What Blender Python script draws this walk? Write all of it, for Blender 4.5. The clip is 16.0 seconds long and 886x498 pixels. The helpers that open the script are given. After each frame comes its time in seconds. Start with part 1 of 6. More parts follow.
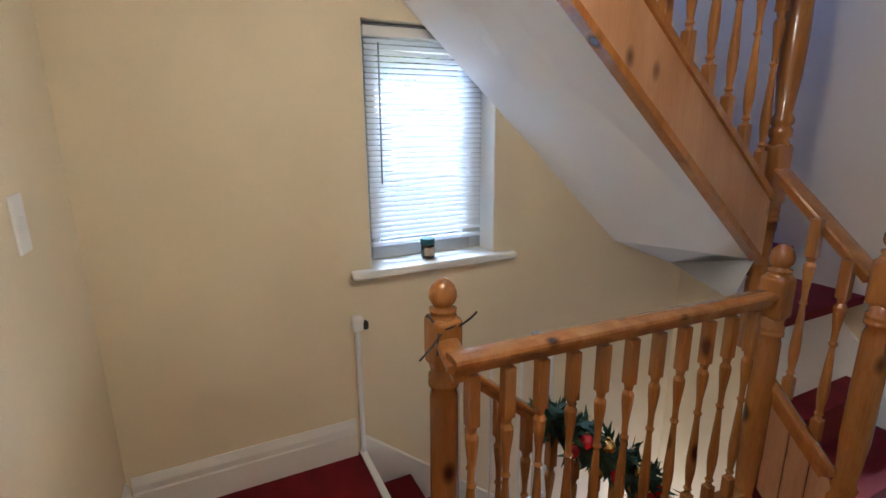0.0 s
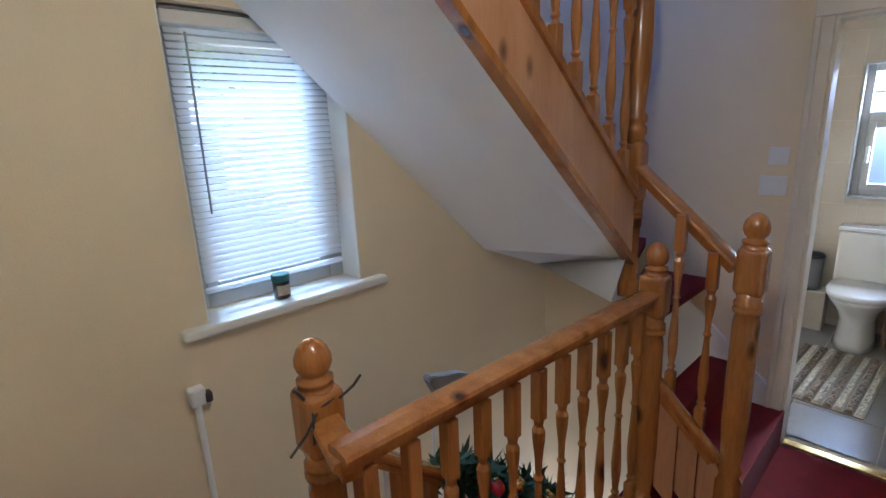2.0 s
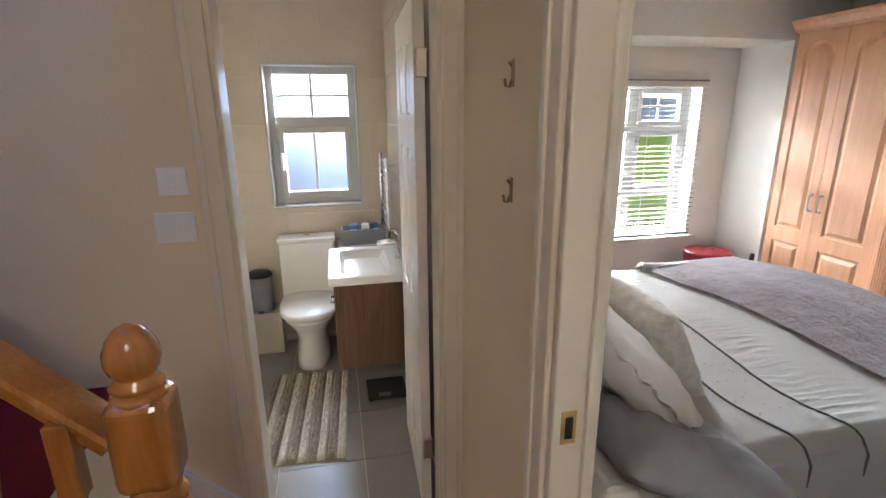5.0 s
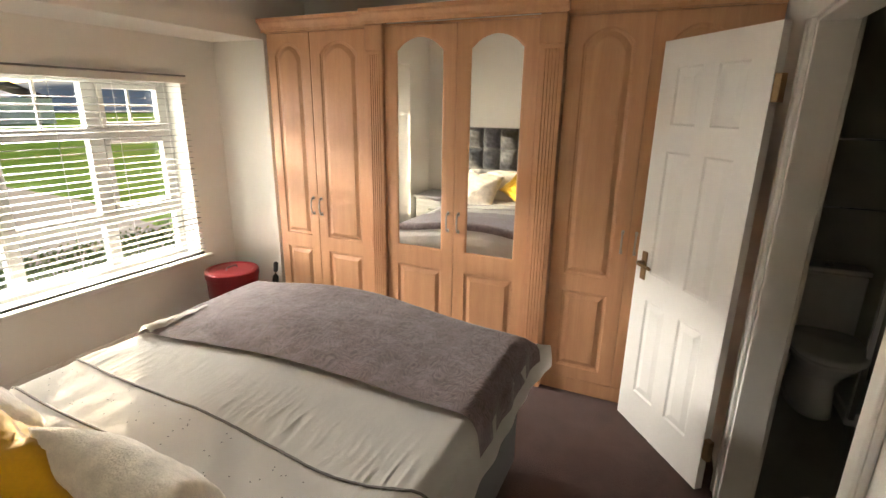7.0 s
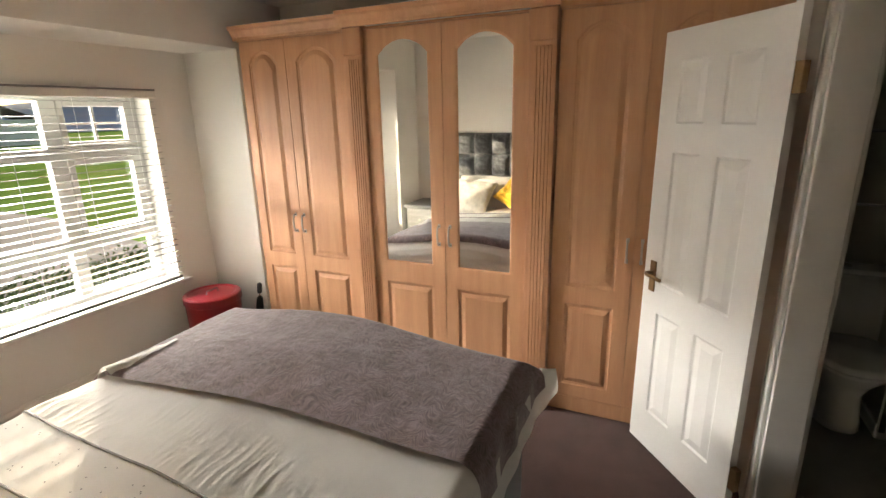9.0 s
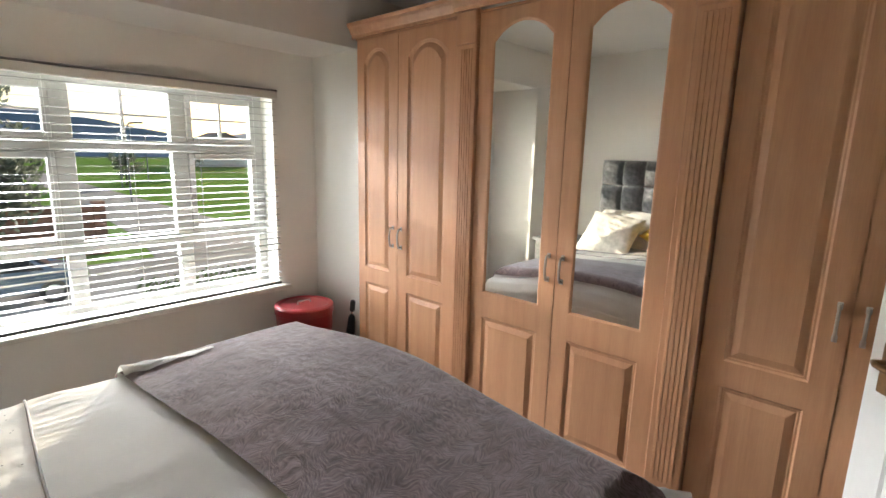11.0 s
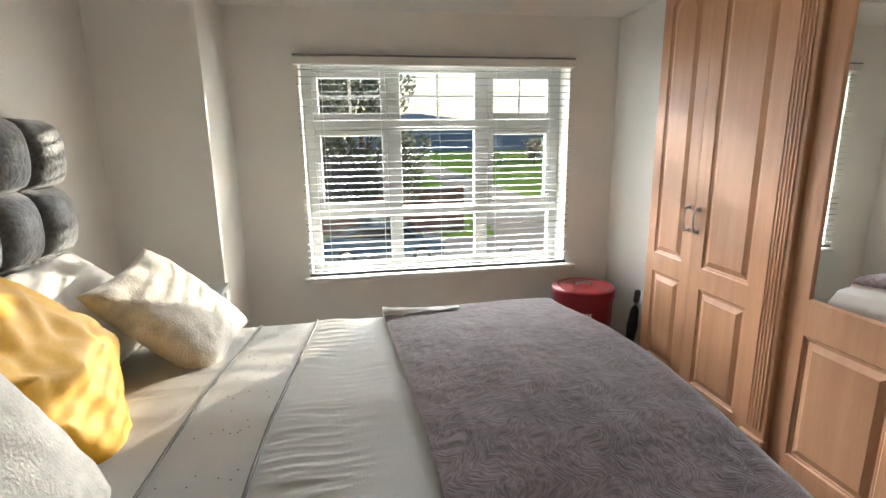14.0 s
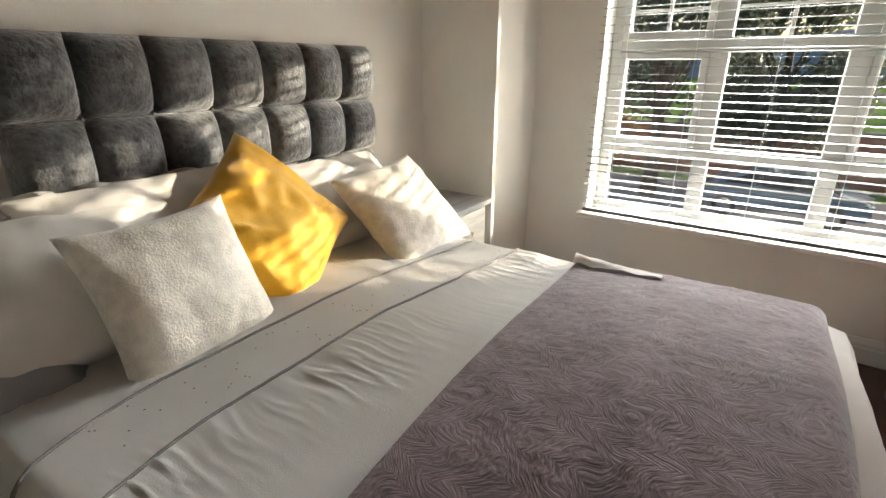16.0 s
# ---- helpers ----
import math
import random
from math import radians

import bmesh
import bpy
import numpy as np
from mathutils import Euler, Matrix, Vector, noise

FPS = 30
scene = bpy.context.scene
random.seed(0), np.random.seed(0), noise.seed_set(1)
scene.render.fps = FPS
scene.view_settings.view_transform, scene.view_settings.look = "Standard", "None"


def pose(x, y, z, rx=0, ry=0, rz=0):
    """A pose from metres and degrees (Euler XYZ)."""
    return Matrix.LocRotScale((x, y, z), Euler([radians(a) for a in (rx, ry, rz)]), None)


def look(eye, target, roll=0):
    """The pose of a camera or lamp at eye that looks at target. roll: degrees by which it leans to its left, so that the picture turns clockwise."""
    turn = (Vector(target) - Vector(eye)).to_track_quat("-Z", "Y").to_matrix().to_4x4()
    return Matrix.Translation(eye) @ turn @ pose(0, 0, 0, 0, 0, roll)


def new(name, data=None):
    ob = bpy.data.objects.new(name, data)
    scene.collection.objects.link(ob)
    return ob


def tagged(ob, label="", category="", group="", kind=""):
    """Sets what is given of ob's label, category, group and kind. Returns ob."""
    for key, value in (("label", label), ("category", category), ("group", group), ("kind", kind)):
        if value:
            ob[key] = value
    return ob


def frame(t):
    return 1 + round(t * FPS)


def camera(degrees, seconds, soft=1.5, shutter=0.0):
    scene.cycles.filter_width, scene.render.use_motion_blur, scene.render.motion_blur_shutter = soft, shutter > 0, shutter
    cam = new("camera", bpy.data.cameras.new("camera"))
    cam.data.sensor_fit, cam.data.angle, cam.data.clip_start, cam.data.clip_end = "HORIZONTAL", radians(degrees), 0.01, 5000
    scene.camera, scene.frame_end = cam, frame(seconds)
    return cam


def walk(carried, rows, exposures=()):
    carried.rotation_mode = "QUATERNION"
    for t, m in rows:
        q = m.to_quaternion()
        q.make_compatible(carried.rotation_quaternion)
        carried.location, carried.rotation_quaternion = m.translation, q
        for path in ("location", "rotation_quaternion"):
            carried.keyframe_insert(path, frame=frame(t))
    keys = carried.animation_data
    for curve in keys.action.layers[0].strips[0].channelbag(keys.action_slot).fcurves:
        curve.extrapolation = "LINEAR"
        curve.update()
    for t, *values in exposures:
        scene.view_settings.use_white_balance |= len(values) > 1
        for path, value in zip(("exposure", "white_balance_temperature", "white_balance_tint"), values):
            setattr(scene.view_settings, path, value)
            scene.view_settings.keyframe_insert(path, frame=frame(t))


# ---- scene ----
cam = camera(84.5, 16.0)
PATH = [
    (0, (1.015, 1.321, 1.613), (-0.731, 2.165, 1.123), -0.5),
    (0.5, (1.04, 1.339, 1.61), (-0.722, 2.171, 1.157), -0.8),
    (1, (1.037, 1.374, 1.601), (-0.736, 2.189, 1.165), -1.3),
    (1.5, (0.897, 1.421, 1.594), (-0.791, 2.395, 1.147), -2.1),
    (2, (0.698, 1.453, 1.622), (-0.71, 2.788, 1.138), -2.5),
    (2.5, (0.588, 1.481, 1.628), (-0.433, 3.121, 1.11), -1.0),
    (3, (0.538, 1.542, 1.636), (-0.153, 3.342, 1.106), 0.5),
    (3.2, (0.521, 1.575, 1.64), (-0.076, 3.406, 1.101), 0.8),
    (5.3, (0.641, 2.72, 1.599), (1.288, 4.535, 1.063), -0.4),
    (5.5, (0.703, 2.792, 1.569), (1.517, 4.545, 1.055), -0.3),
    (6, (0.834, 2.899, 1.519), (1.999, 4.45, 1.034), 1.1),
    (6.5, (0.998, 3.0, 1.463), (2.53, 4.202, 1.007), 1.5),
    (7, (1.136, 3.059, 1.677), (2.88, 3.864, 1.119), 0.9),
    (7.5, (1.172, 3.092, 1.69), (2.992, 3.697, 1.125), 0.9),
    (8, (1.187, 3.114, 1.695), (3.021, 3.678, 1.131), 0.7),
    (8.5, (1.239, 3.122, 1.694), (3.071, 3.692, 1.128), 0.0),
    (9, (1.337, 3.127, 1.673), (3.094, 3.918, 1.138), -1.2),
    (9.2, (1.369, 3.132, 1.673), (3.068, 4.049, 1.151), -2.1),
    (11.3, (2.011, 3.203, 1.433), (3.425, 4.564, 1.05), 0.9),
    (11.5, (2.053, 3.192, 1.412), (3.422, 4.597, 1.025), 0.2),
    (12, (2.089, 3.184, 1.414), (3.312, 4.716, 1.015), -0.2),
    (12.5, (2.076, 3.184, 1.412), (3.091, 4.859, 1.006), -1.0),
    (13, (2.098, 3.176, 1.418), (2.842, 4.984, 0.997), -1.5),
    (13.5, (2.155, 3.175, 1.4), (2.732, 5.043, 0.979), -1.2),
    (14, (2.285, 3.233, 1.367), (2.621, 5.157, 0.939), -0.8),
    (14.5, (2.459, 3.283, 1.362), (2.407, 5.23, 0.911), 0.2),
    (15, (2.642, 3.271, 1.363), (2.216, 5.157, 0.854), 1.3),
    (15.5, (2.778, 3.324, 1.356), (2.006, 5.069, 0.758), 0.7),
    (16, (2.891, 3.424, 1.373), (1.834, 4.971, 0.672), 0.1),
]
walk(cam, [(t, look(eye, target, roll)) for t, eye, target, roll in PATH],
     [(0.0, 1.68, 5500, 10), (1.5, 1.58, 5250, 9), (3.2, 1.1, 4950, 8), (5.3, 1.6, 6100, 10), (6.0, 1.65, 6600, 10), (6.5, 1.65, 7400, 10), (7.0, 1.3, 7500, 11),
      (9.2, 1.2, 7200, 11), (11.3, 1.0, 6350, 8), (13.5, 0.92, 6300, 6.5), (16.0, 0.9, 6650, 8.5)])

# ---- light ----
SUN_EL, SUN_AZ = radians(10.8), math.atan2(0.83, 1.0)
sun_dir = Vector((math.sin(SUN_AZ) * math.cos(SUN_EL), math.cos(SUN_AZ) * math.cos(SUN_EL), math.sin(SUN_EL)))
world = bpy.data.worlds.new("sky")
scene.world = world
world.use_nodes = True
wn = world.node_tree
sky = wn.nodes.new("ShaderNodeTexSky")
sky.sky_type = "NISHITA"
sky.sun_disc = False
sky.sun_elevation = SUN_EL
sky.sun_rotation = SUN_AZ
wn.nodes["Background"].inputs[1].default_value = 0.09
wn.links.new(sky.outputs[0], wn.nodes["Background"].inputs[0])
sun = new("sun", bpy.data.lights.new("sun", "SUN"))
sun.data.energy, sun.data.angle, sun.data.color = 5.0, radians(0.5), (1.0, 0.88, 0.70)
sun.matrix_world = look(sun_dir * 30, (0, 0, 0))


def area(name, eye, target, w, h, watts, color=(1, 1, 1)):
    lamp = new(name, bpy.data.lights.new(name, "AREA"))
    lamp.data.shape, lamp.data.size, lamp.data.size_y = "RECTANGLE", w, h
    lamp.data.energy, lamp.data.color = watts, color
    lamp.matrix_world = look(eye, target)
    return lamp


# unseen area lamps added in place of daylight from sky, drive, attic and hall
area("bedroom_sky_fill", (2.82, 10.5, 3.05), (2.82, 4.8, 0.9), 5.0, 0.7, 1550, (0.93, 0.96, 1.0))
# fill lamp below the sill line, added for light thrown up off the ground
area("drive_bounce_fill", (2.82, 6.95, 0.05), (2.82, 4.9, 2.3), 1.8, 0.45, 60, (0.93, 1.0, 0.86))
area("bathroom_sky_fill", (0.47, 7.7, 3.0), (0.47, 5.0, 0.8), 1.0, 0.9, 25, (0.80, 0.90, 1.0))
area("gable_sky_fill", (-2.35, 2.31, 3.0), (-0.2, 2.31, 0.9), 0.9, 0.9, 62, (0.62, 0.79, 1.0))
area("attic_rooflight", (-0.5, 3.2, 4.55), (-0.5, 3.0, 0), 0.8, 0.8, 8, (0.14, 0.30, 1.0))
area("hall_daylight", (-0.75, 3.75, -1.6), (-0.75, 2.9, 0.0), 0.6, 0.6, 5, (0.95, 0.97, 1.0))
# the landing's own ceiling lamp, behind the walker
lamp = new("landing_lamp_light", bpy.data.lights.new("landing_lamp_light", "POINT"))
lamp.data.energy, lamp.data.color, lamp.data.shadow_soft_size = 7.2, (1.0, 0.87, 0.68), 0.09
lamp.location = (0.40, 1.8, 2.32)


# ---- materials ----
def nodes_of(m):
    return m.node_tree.nodes, m.node_tree.links


def mat(name, color, rough=0.6, metal=0.0, vary=0.08, scale=6.0, fine=120.0, bump=0.03, stretch=(1, 1, 1), spec=0.5, coords="Object", coat=0.0, sheen=0.0):
    """Painted or plain surface: broad and fine variation of colour, fine relief."""
    m = bpy.data.materials.new(name)
    m.use_nodes = True
    n, l = nodes_of(m)
    b = n["Principled BSDF"]
    b.inputs["Roughness"].default_value = rough
    b.inputs["Metallic"].default_value = metal
    b.inputs["Specular IOR Level"].default_value = spec
    b.inputs["Coat Weight"].default_value = coat
    b.inputs["Sheen Weight"].default_value = sheen
    tc = n.new("ShaderNodeTexCoord")
    mp = n.new("ShaderNodeMapping")
    mp.inputs["Scale"].default_value = stretch
    l.new(tc.outputs[coords], mp.inputs[0])
    a = n.new("ShaderNodeTexNoise")
    a.inputs["Scale"].default_value, a.inputs["Detail"].default_value = scale, 5
    f = n.new("ShaderNodeTexNoise")
    f.inputs["Scale"].default_value, f.inputs["Detail"].default_value = fine, 3
    l.new(mp.outputs[0], a.inputs[0])
    l.new(mp.outputs[0], f.inputs[0])
    mix = n.new("ShaderNodeMath")
    mix.operation = "MULTIPLY_ADD"
    mix.inputs[1].default_value = 0.45
    l.new(f.outputs[0], mix.inputs[0])
    l.new(a.outputs[0], mix.inputs[2])
    ramp = n.new("ShaderNodeValToRGB")
    ramp.color_ramp.elements[0].position, ramp.color_ramp.elements[1].position = 0.40, 1.02
    lo = [max(0, c * (1 - vary)) for c in color]
    hi = [min(1, c * (1 + vary)) for c in color]
    ramp.color_ramp.elements[0].color, ramp.color_ramp.elements[1].color = (*lo, 1), (*hi, 1)
    l.new(mix.outputs[0], ramp.inputs[0])
    l.new(ramp.outputs[0], b.inputs["Base Color"])
    if bump:
        bp = n.new("ShaderNodeBump")
        bp.inputs["Strength"].default_value, bp.inputs["Distance"].default_value = min(1, bump * 10), 0.004
        l.new(f.outputs[0], bp.inputs["Height"])
        l.new(bp.outputs[0], b.inputs["Normal"])
    return m


def wood(name, light, dark, rough=0.35, rings=9.0, stretch=(1, 1, 0.12), knots=0.0, coat=0.3, seed=0.0):
    """Grain along the local z axis; knots as dark ovals."""
    m = bpy.data.materials.new(name)
    m.use_nodes = True
    n, l = nodes_of(m)
    b = n["Principled BSDF"]
    b.inputs["Roughness"].default_value, b.inputs["Coat Weight"].default_value = rough, coat
    b.inputs["Coat Roughness"].default_value = 0.25
    tc = n.new("ShaderNodeTexCoord")
    info = n.new("ShaderNodeObjectInfo")
    add = n.new("ShaderNodeVectorMath")
    add.operation = "MULTIPLY_ADD"
    add.inputs[1].default_value = (13.0, 7.0, 5.0)
    comb = n.new("ShaderNodeCombineXYZ")
    for k in range(3):
        l.new(info.outputs["Random"], comb.inputs[k])
    l.new(comb.outputs[0], add.inputs[0])
    l.new(tc.outputs["Object"], add.inputs[2])
    mp = n.new("ShaderNodeMapping")
    mp.inputs["Scale"].default_value = stretch
    mp.inputs["Location"].default_value = (seed, seed * 0.7, 0)
    l.new(add.outputs[0], mp.inputs[0])
    a = n.new("ShaderNodeTexNoise")
    a.inputs["Scale"].default_value, a.inputs["Detail"].default_value, a.inputs["Distortion"].default_value = rings, 4, 1.2
    f = n.new("ShaderNodeTexNoise")
    f.inputs["Scale"].default_value, f.inputs["Detail"].default_value = rings * 14, 4
    l.new(mp.outputs[0], a.inputs[0])
    l.new(mp.outputs[0], f.inputs[0])
    mix = n.new("ShaderNodeMath")
    mix.operation = "MULTIPLY_ADD"
    mix.inputs[1].default_value = 0.5
    l.new(f.outputs[0], mix.inputs[0])
    l.new(a.outputs[0], mix.inputs[2])
    ramp = n.new("ShaderNodeValToRGB")
    ramp.color_ramp.elements[0].position, ramp.color_ramp.elements[1].position = 0.45, 0.98
    ramp.color_ramp.elements[0].color, ramp.color_ramp.elements[1].color = (*dark, 1), (*light, 1)
    l.new(mix.outputs[0], ramp.inputs[0])
    out = ramp.outputs[0]
    if knots:
        kmap = n.new("ShaderNodeMapping")
        kmap.inputs["Scale"].default_value = (1, 1, 0.55)
        l.new(add.outputs[0], kmap.inputs[0])
        v = n.new("ShaderNodeTexVoronoi")
        v.inputs["Scale"].default_value = knots
        l.new(kmap.outputs[0], v.inputs[0])
        kr = n.new("ShaderNodeValToRGB")
        kr.color_ramp.elements[0].position, kr.color_ramp.elements[1].position = 0.07, 0.17
        kr.color_ramp.elements[0].color, kr.color_ramp.elements[1].color = (1, 1, 1, 1), (0, 0, 0, 1)
        l.new(v.outputs["Distance"], kr.inputs[0])
        mx = n.new("ShaderNodeMixRGB")
        l.new(kr.outputs[0], mx.inputs[0])
        l.new(out, mx.inputs[1])
        mx.inputs[2].default_value = (dark[0] * 0.28, dark[1] * 0.22, dark[2] * 0.2, 1)
        out = mx.outputs[0]
    l.new(out, b.inputs["Base Color"])
    bp = n.new("ShaderNodeBump")
    bp.inputs["Strength"].default_value, bp.inputs["Distance"].default_value = 0.12, 0.002
    l.new(f.outputs[0], bp.inputs["Height"])
    l.new(bp.outputs[0], b.inputs["Normal"])
    return m


def pile(name, color, vary=0.35, scale=14.0, fine=260.0, bump=0.9, distance=0.006, rough=0.95, sheen=0.4, stretch=(1, 1, 1)):
    """Carpet, fur and velvet: a deep nap."""
    m = mat(name, color, rough, 0, vary, scale, fine, 0, stretch, 0.2, "Object", 0, sheen)
    n, l = nodes_of(m)
    f = n.new("ShaderNodeTexNoise")
    f.inputs["Scale"].default_value, f.inputs["Detail"].default_value = fine * 0.6, 4
    tc = n.new("ShaderNodeTexCoord")
    mp = n.new("ShaderNodeMapping")
    mp.inputs["Scale"].default_value = stretch
    l.new(tc.outputs["Object"], mp.inputs[0])
    l.new(mp.outputs[0], f.inputs[0])
    bp = n.new("ShaderNodeBump")
    bp.inputs["Strength"].default_value, bp.inputs["Distance"].default_value = bump, distance
    l.new(f.outputs[0], bp.inputs["Height"])
    l.new(bp.outputs[0], n["Principled BSDF"].inputs["Normal"])
    return m


CREAM = mat("cream_wall_paint", (0.77, 0.66, 0.46), 0.75, vary=0.05, scale=2.5, fine=160)
WHITEWALL = mat("white_wall_paint", (0.86, 0.845, 0.80), 0.75, vary=0.03, scale=2.5, fine=160)
SOFFIT = mat("soffit_white_paint", (0.80, 0.78, 0.76), 0.7, vary=0.03, scale=2.0, fine=140)
CEIL = mat("ceiling_paint", (0.80, 0.79, 0.76), 0.8, vary=0.03, scale=2.0)
GLOSS = mat("white_gloss_paint", (0.80, 0.78, 0.73), 0.3, vary=0.03, scale=5, fine=60, bump=0.01)
CASING = mat("cream_gloss_paint", (0.74, 0.68, 0.58), 0.35, vary=0.04, scale=5, fine=60, bump=0.01)
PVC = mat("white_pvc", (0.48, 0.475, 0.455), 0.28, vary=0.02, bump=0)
REDCARPET = pile("red_carpet", (0.15, 0.006, 0.008), 0.3, 10, 300, sheen=0.03)
PINKCARPET = pile("dusky_pink_carpet", (0.085, 0.047, 0.039), 0.25, 8, 300, sheen=0.1)
PINE = wood("varnished_pine", (0.45, 0.185, 0.042), (0.26, 0.088, 0.017), 0.2, 9, knots=5.5, coat=0.6)
PINEBOARD = wood("varnished_pine_board", (0.56, 0.30, 0.15), (0.40, 0.185, 0.075), 0.3, 7, knots=6.5, coat=0.4)
LIMEDOAK = wood("limed_oak", (0.65, 0.35, 0.19), (0.54, 0.268, 0.14), 0.42, 16, (1, 1, 0.06), coat=0.15)
WALNUT = wood("dark_walnut", (0.16, 0.085, 0.05), (0.07, 0.035, 0.02), 0.4, 14, (1, 1, 0.08), coat=0.1)
MIRROR = mat("mirror_silver", (0.86, 0.88, 0.87), 0.02, 1.0, vary=0.0, bump=0)
CHROME = mat("chrome", (0.75, 0.75, 0.76), 0.12, 1.0, vary=0.05, bump=0)
BRASS = mat("brass", (0.62, 0.43, 0.16), 0.25, 1.0, vary=0.12, bump=0)
NICKEL = mat("brushed_nickel", (0.55, 0.50, 0.44), 0.3, 1.0, vary=0.1, bump=0)
CERAMIC = mat("white_ceramic", (0.84, 0.83, 0.80), 0.12, vary=0.02, bump=0, coat=0.3)
TILE = mat("beige_wall_tile", (0.60, 0.52, 0.42), 0.22, vary=0.06, scale=3, fine=40, bump=0.005)
GROUT = mat("pale_grout", (0.66, 0.60, 0.50), 0.85, vary=0.08)
FLOORTILE = mat("grey_floor_tile", (0.27, 0.25, 0.225), 0.3, vary=0.10, scale=4, fine=50, bump=0.01)
BLACKPL = mat("black_plastic", (0.02, 0.02, 0.022), 0.4, vary=0.2)
GREYPL = mat("grey_plastic", (0.22, 0.22, 0.23), 0.45, vary=0.15)
WHITEPL = mat("white_plastic", (0.80, 0.80, 0.78), 0.4, vary=0.03, bump=0)


def glass(name, rough=0.0, tint=(1, 1, 1)):
    m = bpy.data.materials.new(name)
    m.use_nodes = True
    b = m.node_tree.nodes["Principled BSDF"]
    b.inputs["Base Color"].default_value = (*tint, 1)
    b.inputs["Roughness"].default_value = rough
    b.inputs["Transmission Weight"].default_value = 1.0
    b.inputs["IOR"].default_value = 1.45
    return m


GLASS = glass("window_glass")
FROST = glass("frosted_glass", 0.45, (0.30, 0.38, 0.54))


# ---- shape helpers ----
def link_mesh(name, bm, material, smooth=False):
    me = bpy.data.meshes.new(name)
    bmesh.ops.recalc_face_normals(bm, faces=bm.faces)
    bm.to_mesh(me)
    bm.free()
    if smooth:
        for p in me.polygons:
            p.use_smooth = True
    for x in (material if isinstance(material, (list, tuple)) else [material]):
        me.materials.append(x)
    return new(name, me)


def part(name, bm, material, parent=None, label="", smooth=False):
    ob = link_mesh(name, bm, material, smooth)
    if parent is not None:
        ob.parent = parent
    if label:
        ob["label"] = label
    return ob


def thing(name, m, label, category, group="", kind=""):
    e = new(name)
    e.empty_display_size = 0.05
    e.matrix_world = m
    return tagged(e, label, category, group, kind)


def box(x0, y0, z0, x1, y1, z1, bevel=0.0, seg=2, bm=None):
    b = bmesh.new()
    bmesh.ops.create_cube(b, size=1, matrix=Matrix.Translation(((x0 + x1) / 2, (y0 + y1) / 2, (z0 + z1) / 2)) @ Matrix.Diagonal((abs(x1 - x0), abs(y1 - y0), abs(z1 - z0), 1)))
    if bevel:
        bmesh.ops.bevel(b, geom=b.edges[:], offset=bevel, segments=seg, affect="EDGES", profile=0.5)
    if bm is not None:
        me = bpy.data.meshes.new("tmp")
        b.to_mesh(me)
        b.free()
        bm.from_mesh(me)
        bpy.data.meshes.remove(me)
        return bm
    return b


def lathe(profile, seg=20, bm=None, cap=True):
    """Turned shape about z; profile rows of (radius, z)."""
    b = bmesh.new() if bm is None else bm
    rings = []
    for r, z in profile:
        rings.append([b.verts.new((r * math.cos(2 * math.pi * k / seg), r * math.sin(2 * math.pi * k / seg), z)) for k in range(seg)])
    for u, w in zip(rings, rings[1:]):
        for k in range(seg):
            b.faces.new((u[k], u[(k + 1) % seg], w[(k + 1) % seg], w[k]))
    if cap:
        b.faces.new(rings[0][::-1])
        b.faces.new(rings[-1])
    return b


def tube(pts, r, seg=10, bm=None):
    """Round bar through points."""
    b = bmesh.new() if bm is None else bm
    pts = [Vector(p) for p in pts]
    rings = []
    for i, p in enumerate(pts):
        d = (pts[min(i + 1, len(pts) - 1)] - pts[max(i - 1, 0)]).normalized()
        u = d.orthogonal().normalized() if i == 0 else (u - d * u.dot(d)).normalized()
        w = d.cross(u)
        rings.append([b.verts.new(p + (u * math.cos(2 * math.pi * k / seg) + w * math.sin(2 * math.pi * k / seg)) * r) for k in range(seg)])
    for q, s in zip(rings, rings[1:]):
        for k in range(seg):
            b.faces.new((q[k], q[(k + 1) % seg], s[(k + 1) % seg], s[k]))
    b.faces.new(rings[0][::-1])
    b.faces.new(rings[-1])
    return b


def prism(poly, axis, a, c, bm=None):
    """Extrude a 2D outline along x, y or z from a to c. The outline lies in the other two axes, in order."""
    b = bmesh.new() if bm is None else bm
    def at(p, v):
        return {"x": (v, p[0], p[1]), "y": (p[0], v, p[1]), "z": (p[0], p[1], v)}[axis]
    lo = [b.verts.new(at(p, a)) for p in poly]
    hi = [b.verts.new(at(p, c)) for p in poly]
    n = len(poly)
    b.faces.new(lo)
    b.faces.new(hi[::-1])
    for k in range(n):
        b.faces.new((lo[k], hi[k], hi[(k + 1) % n], lo[(k + 1) % n]))
    return b


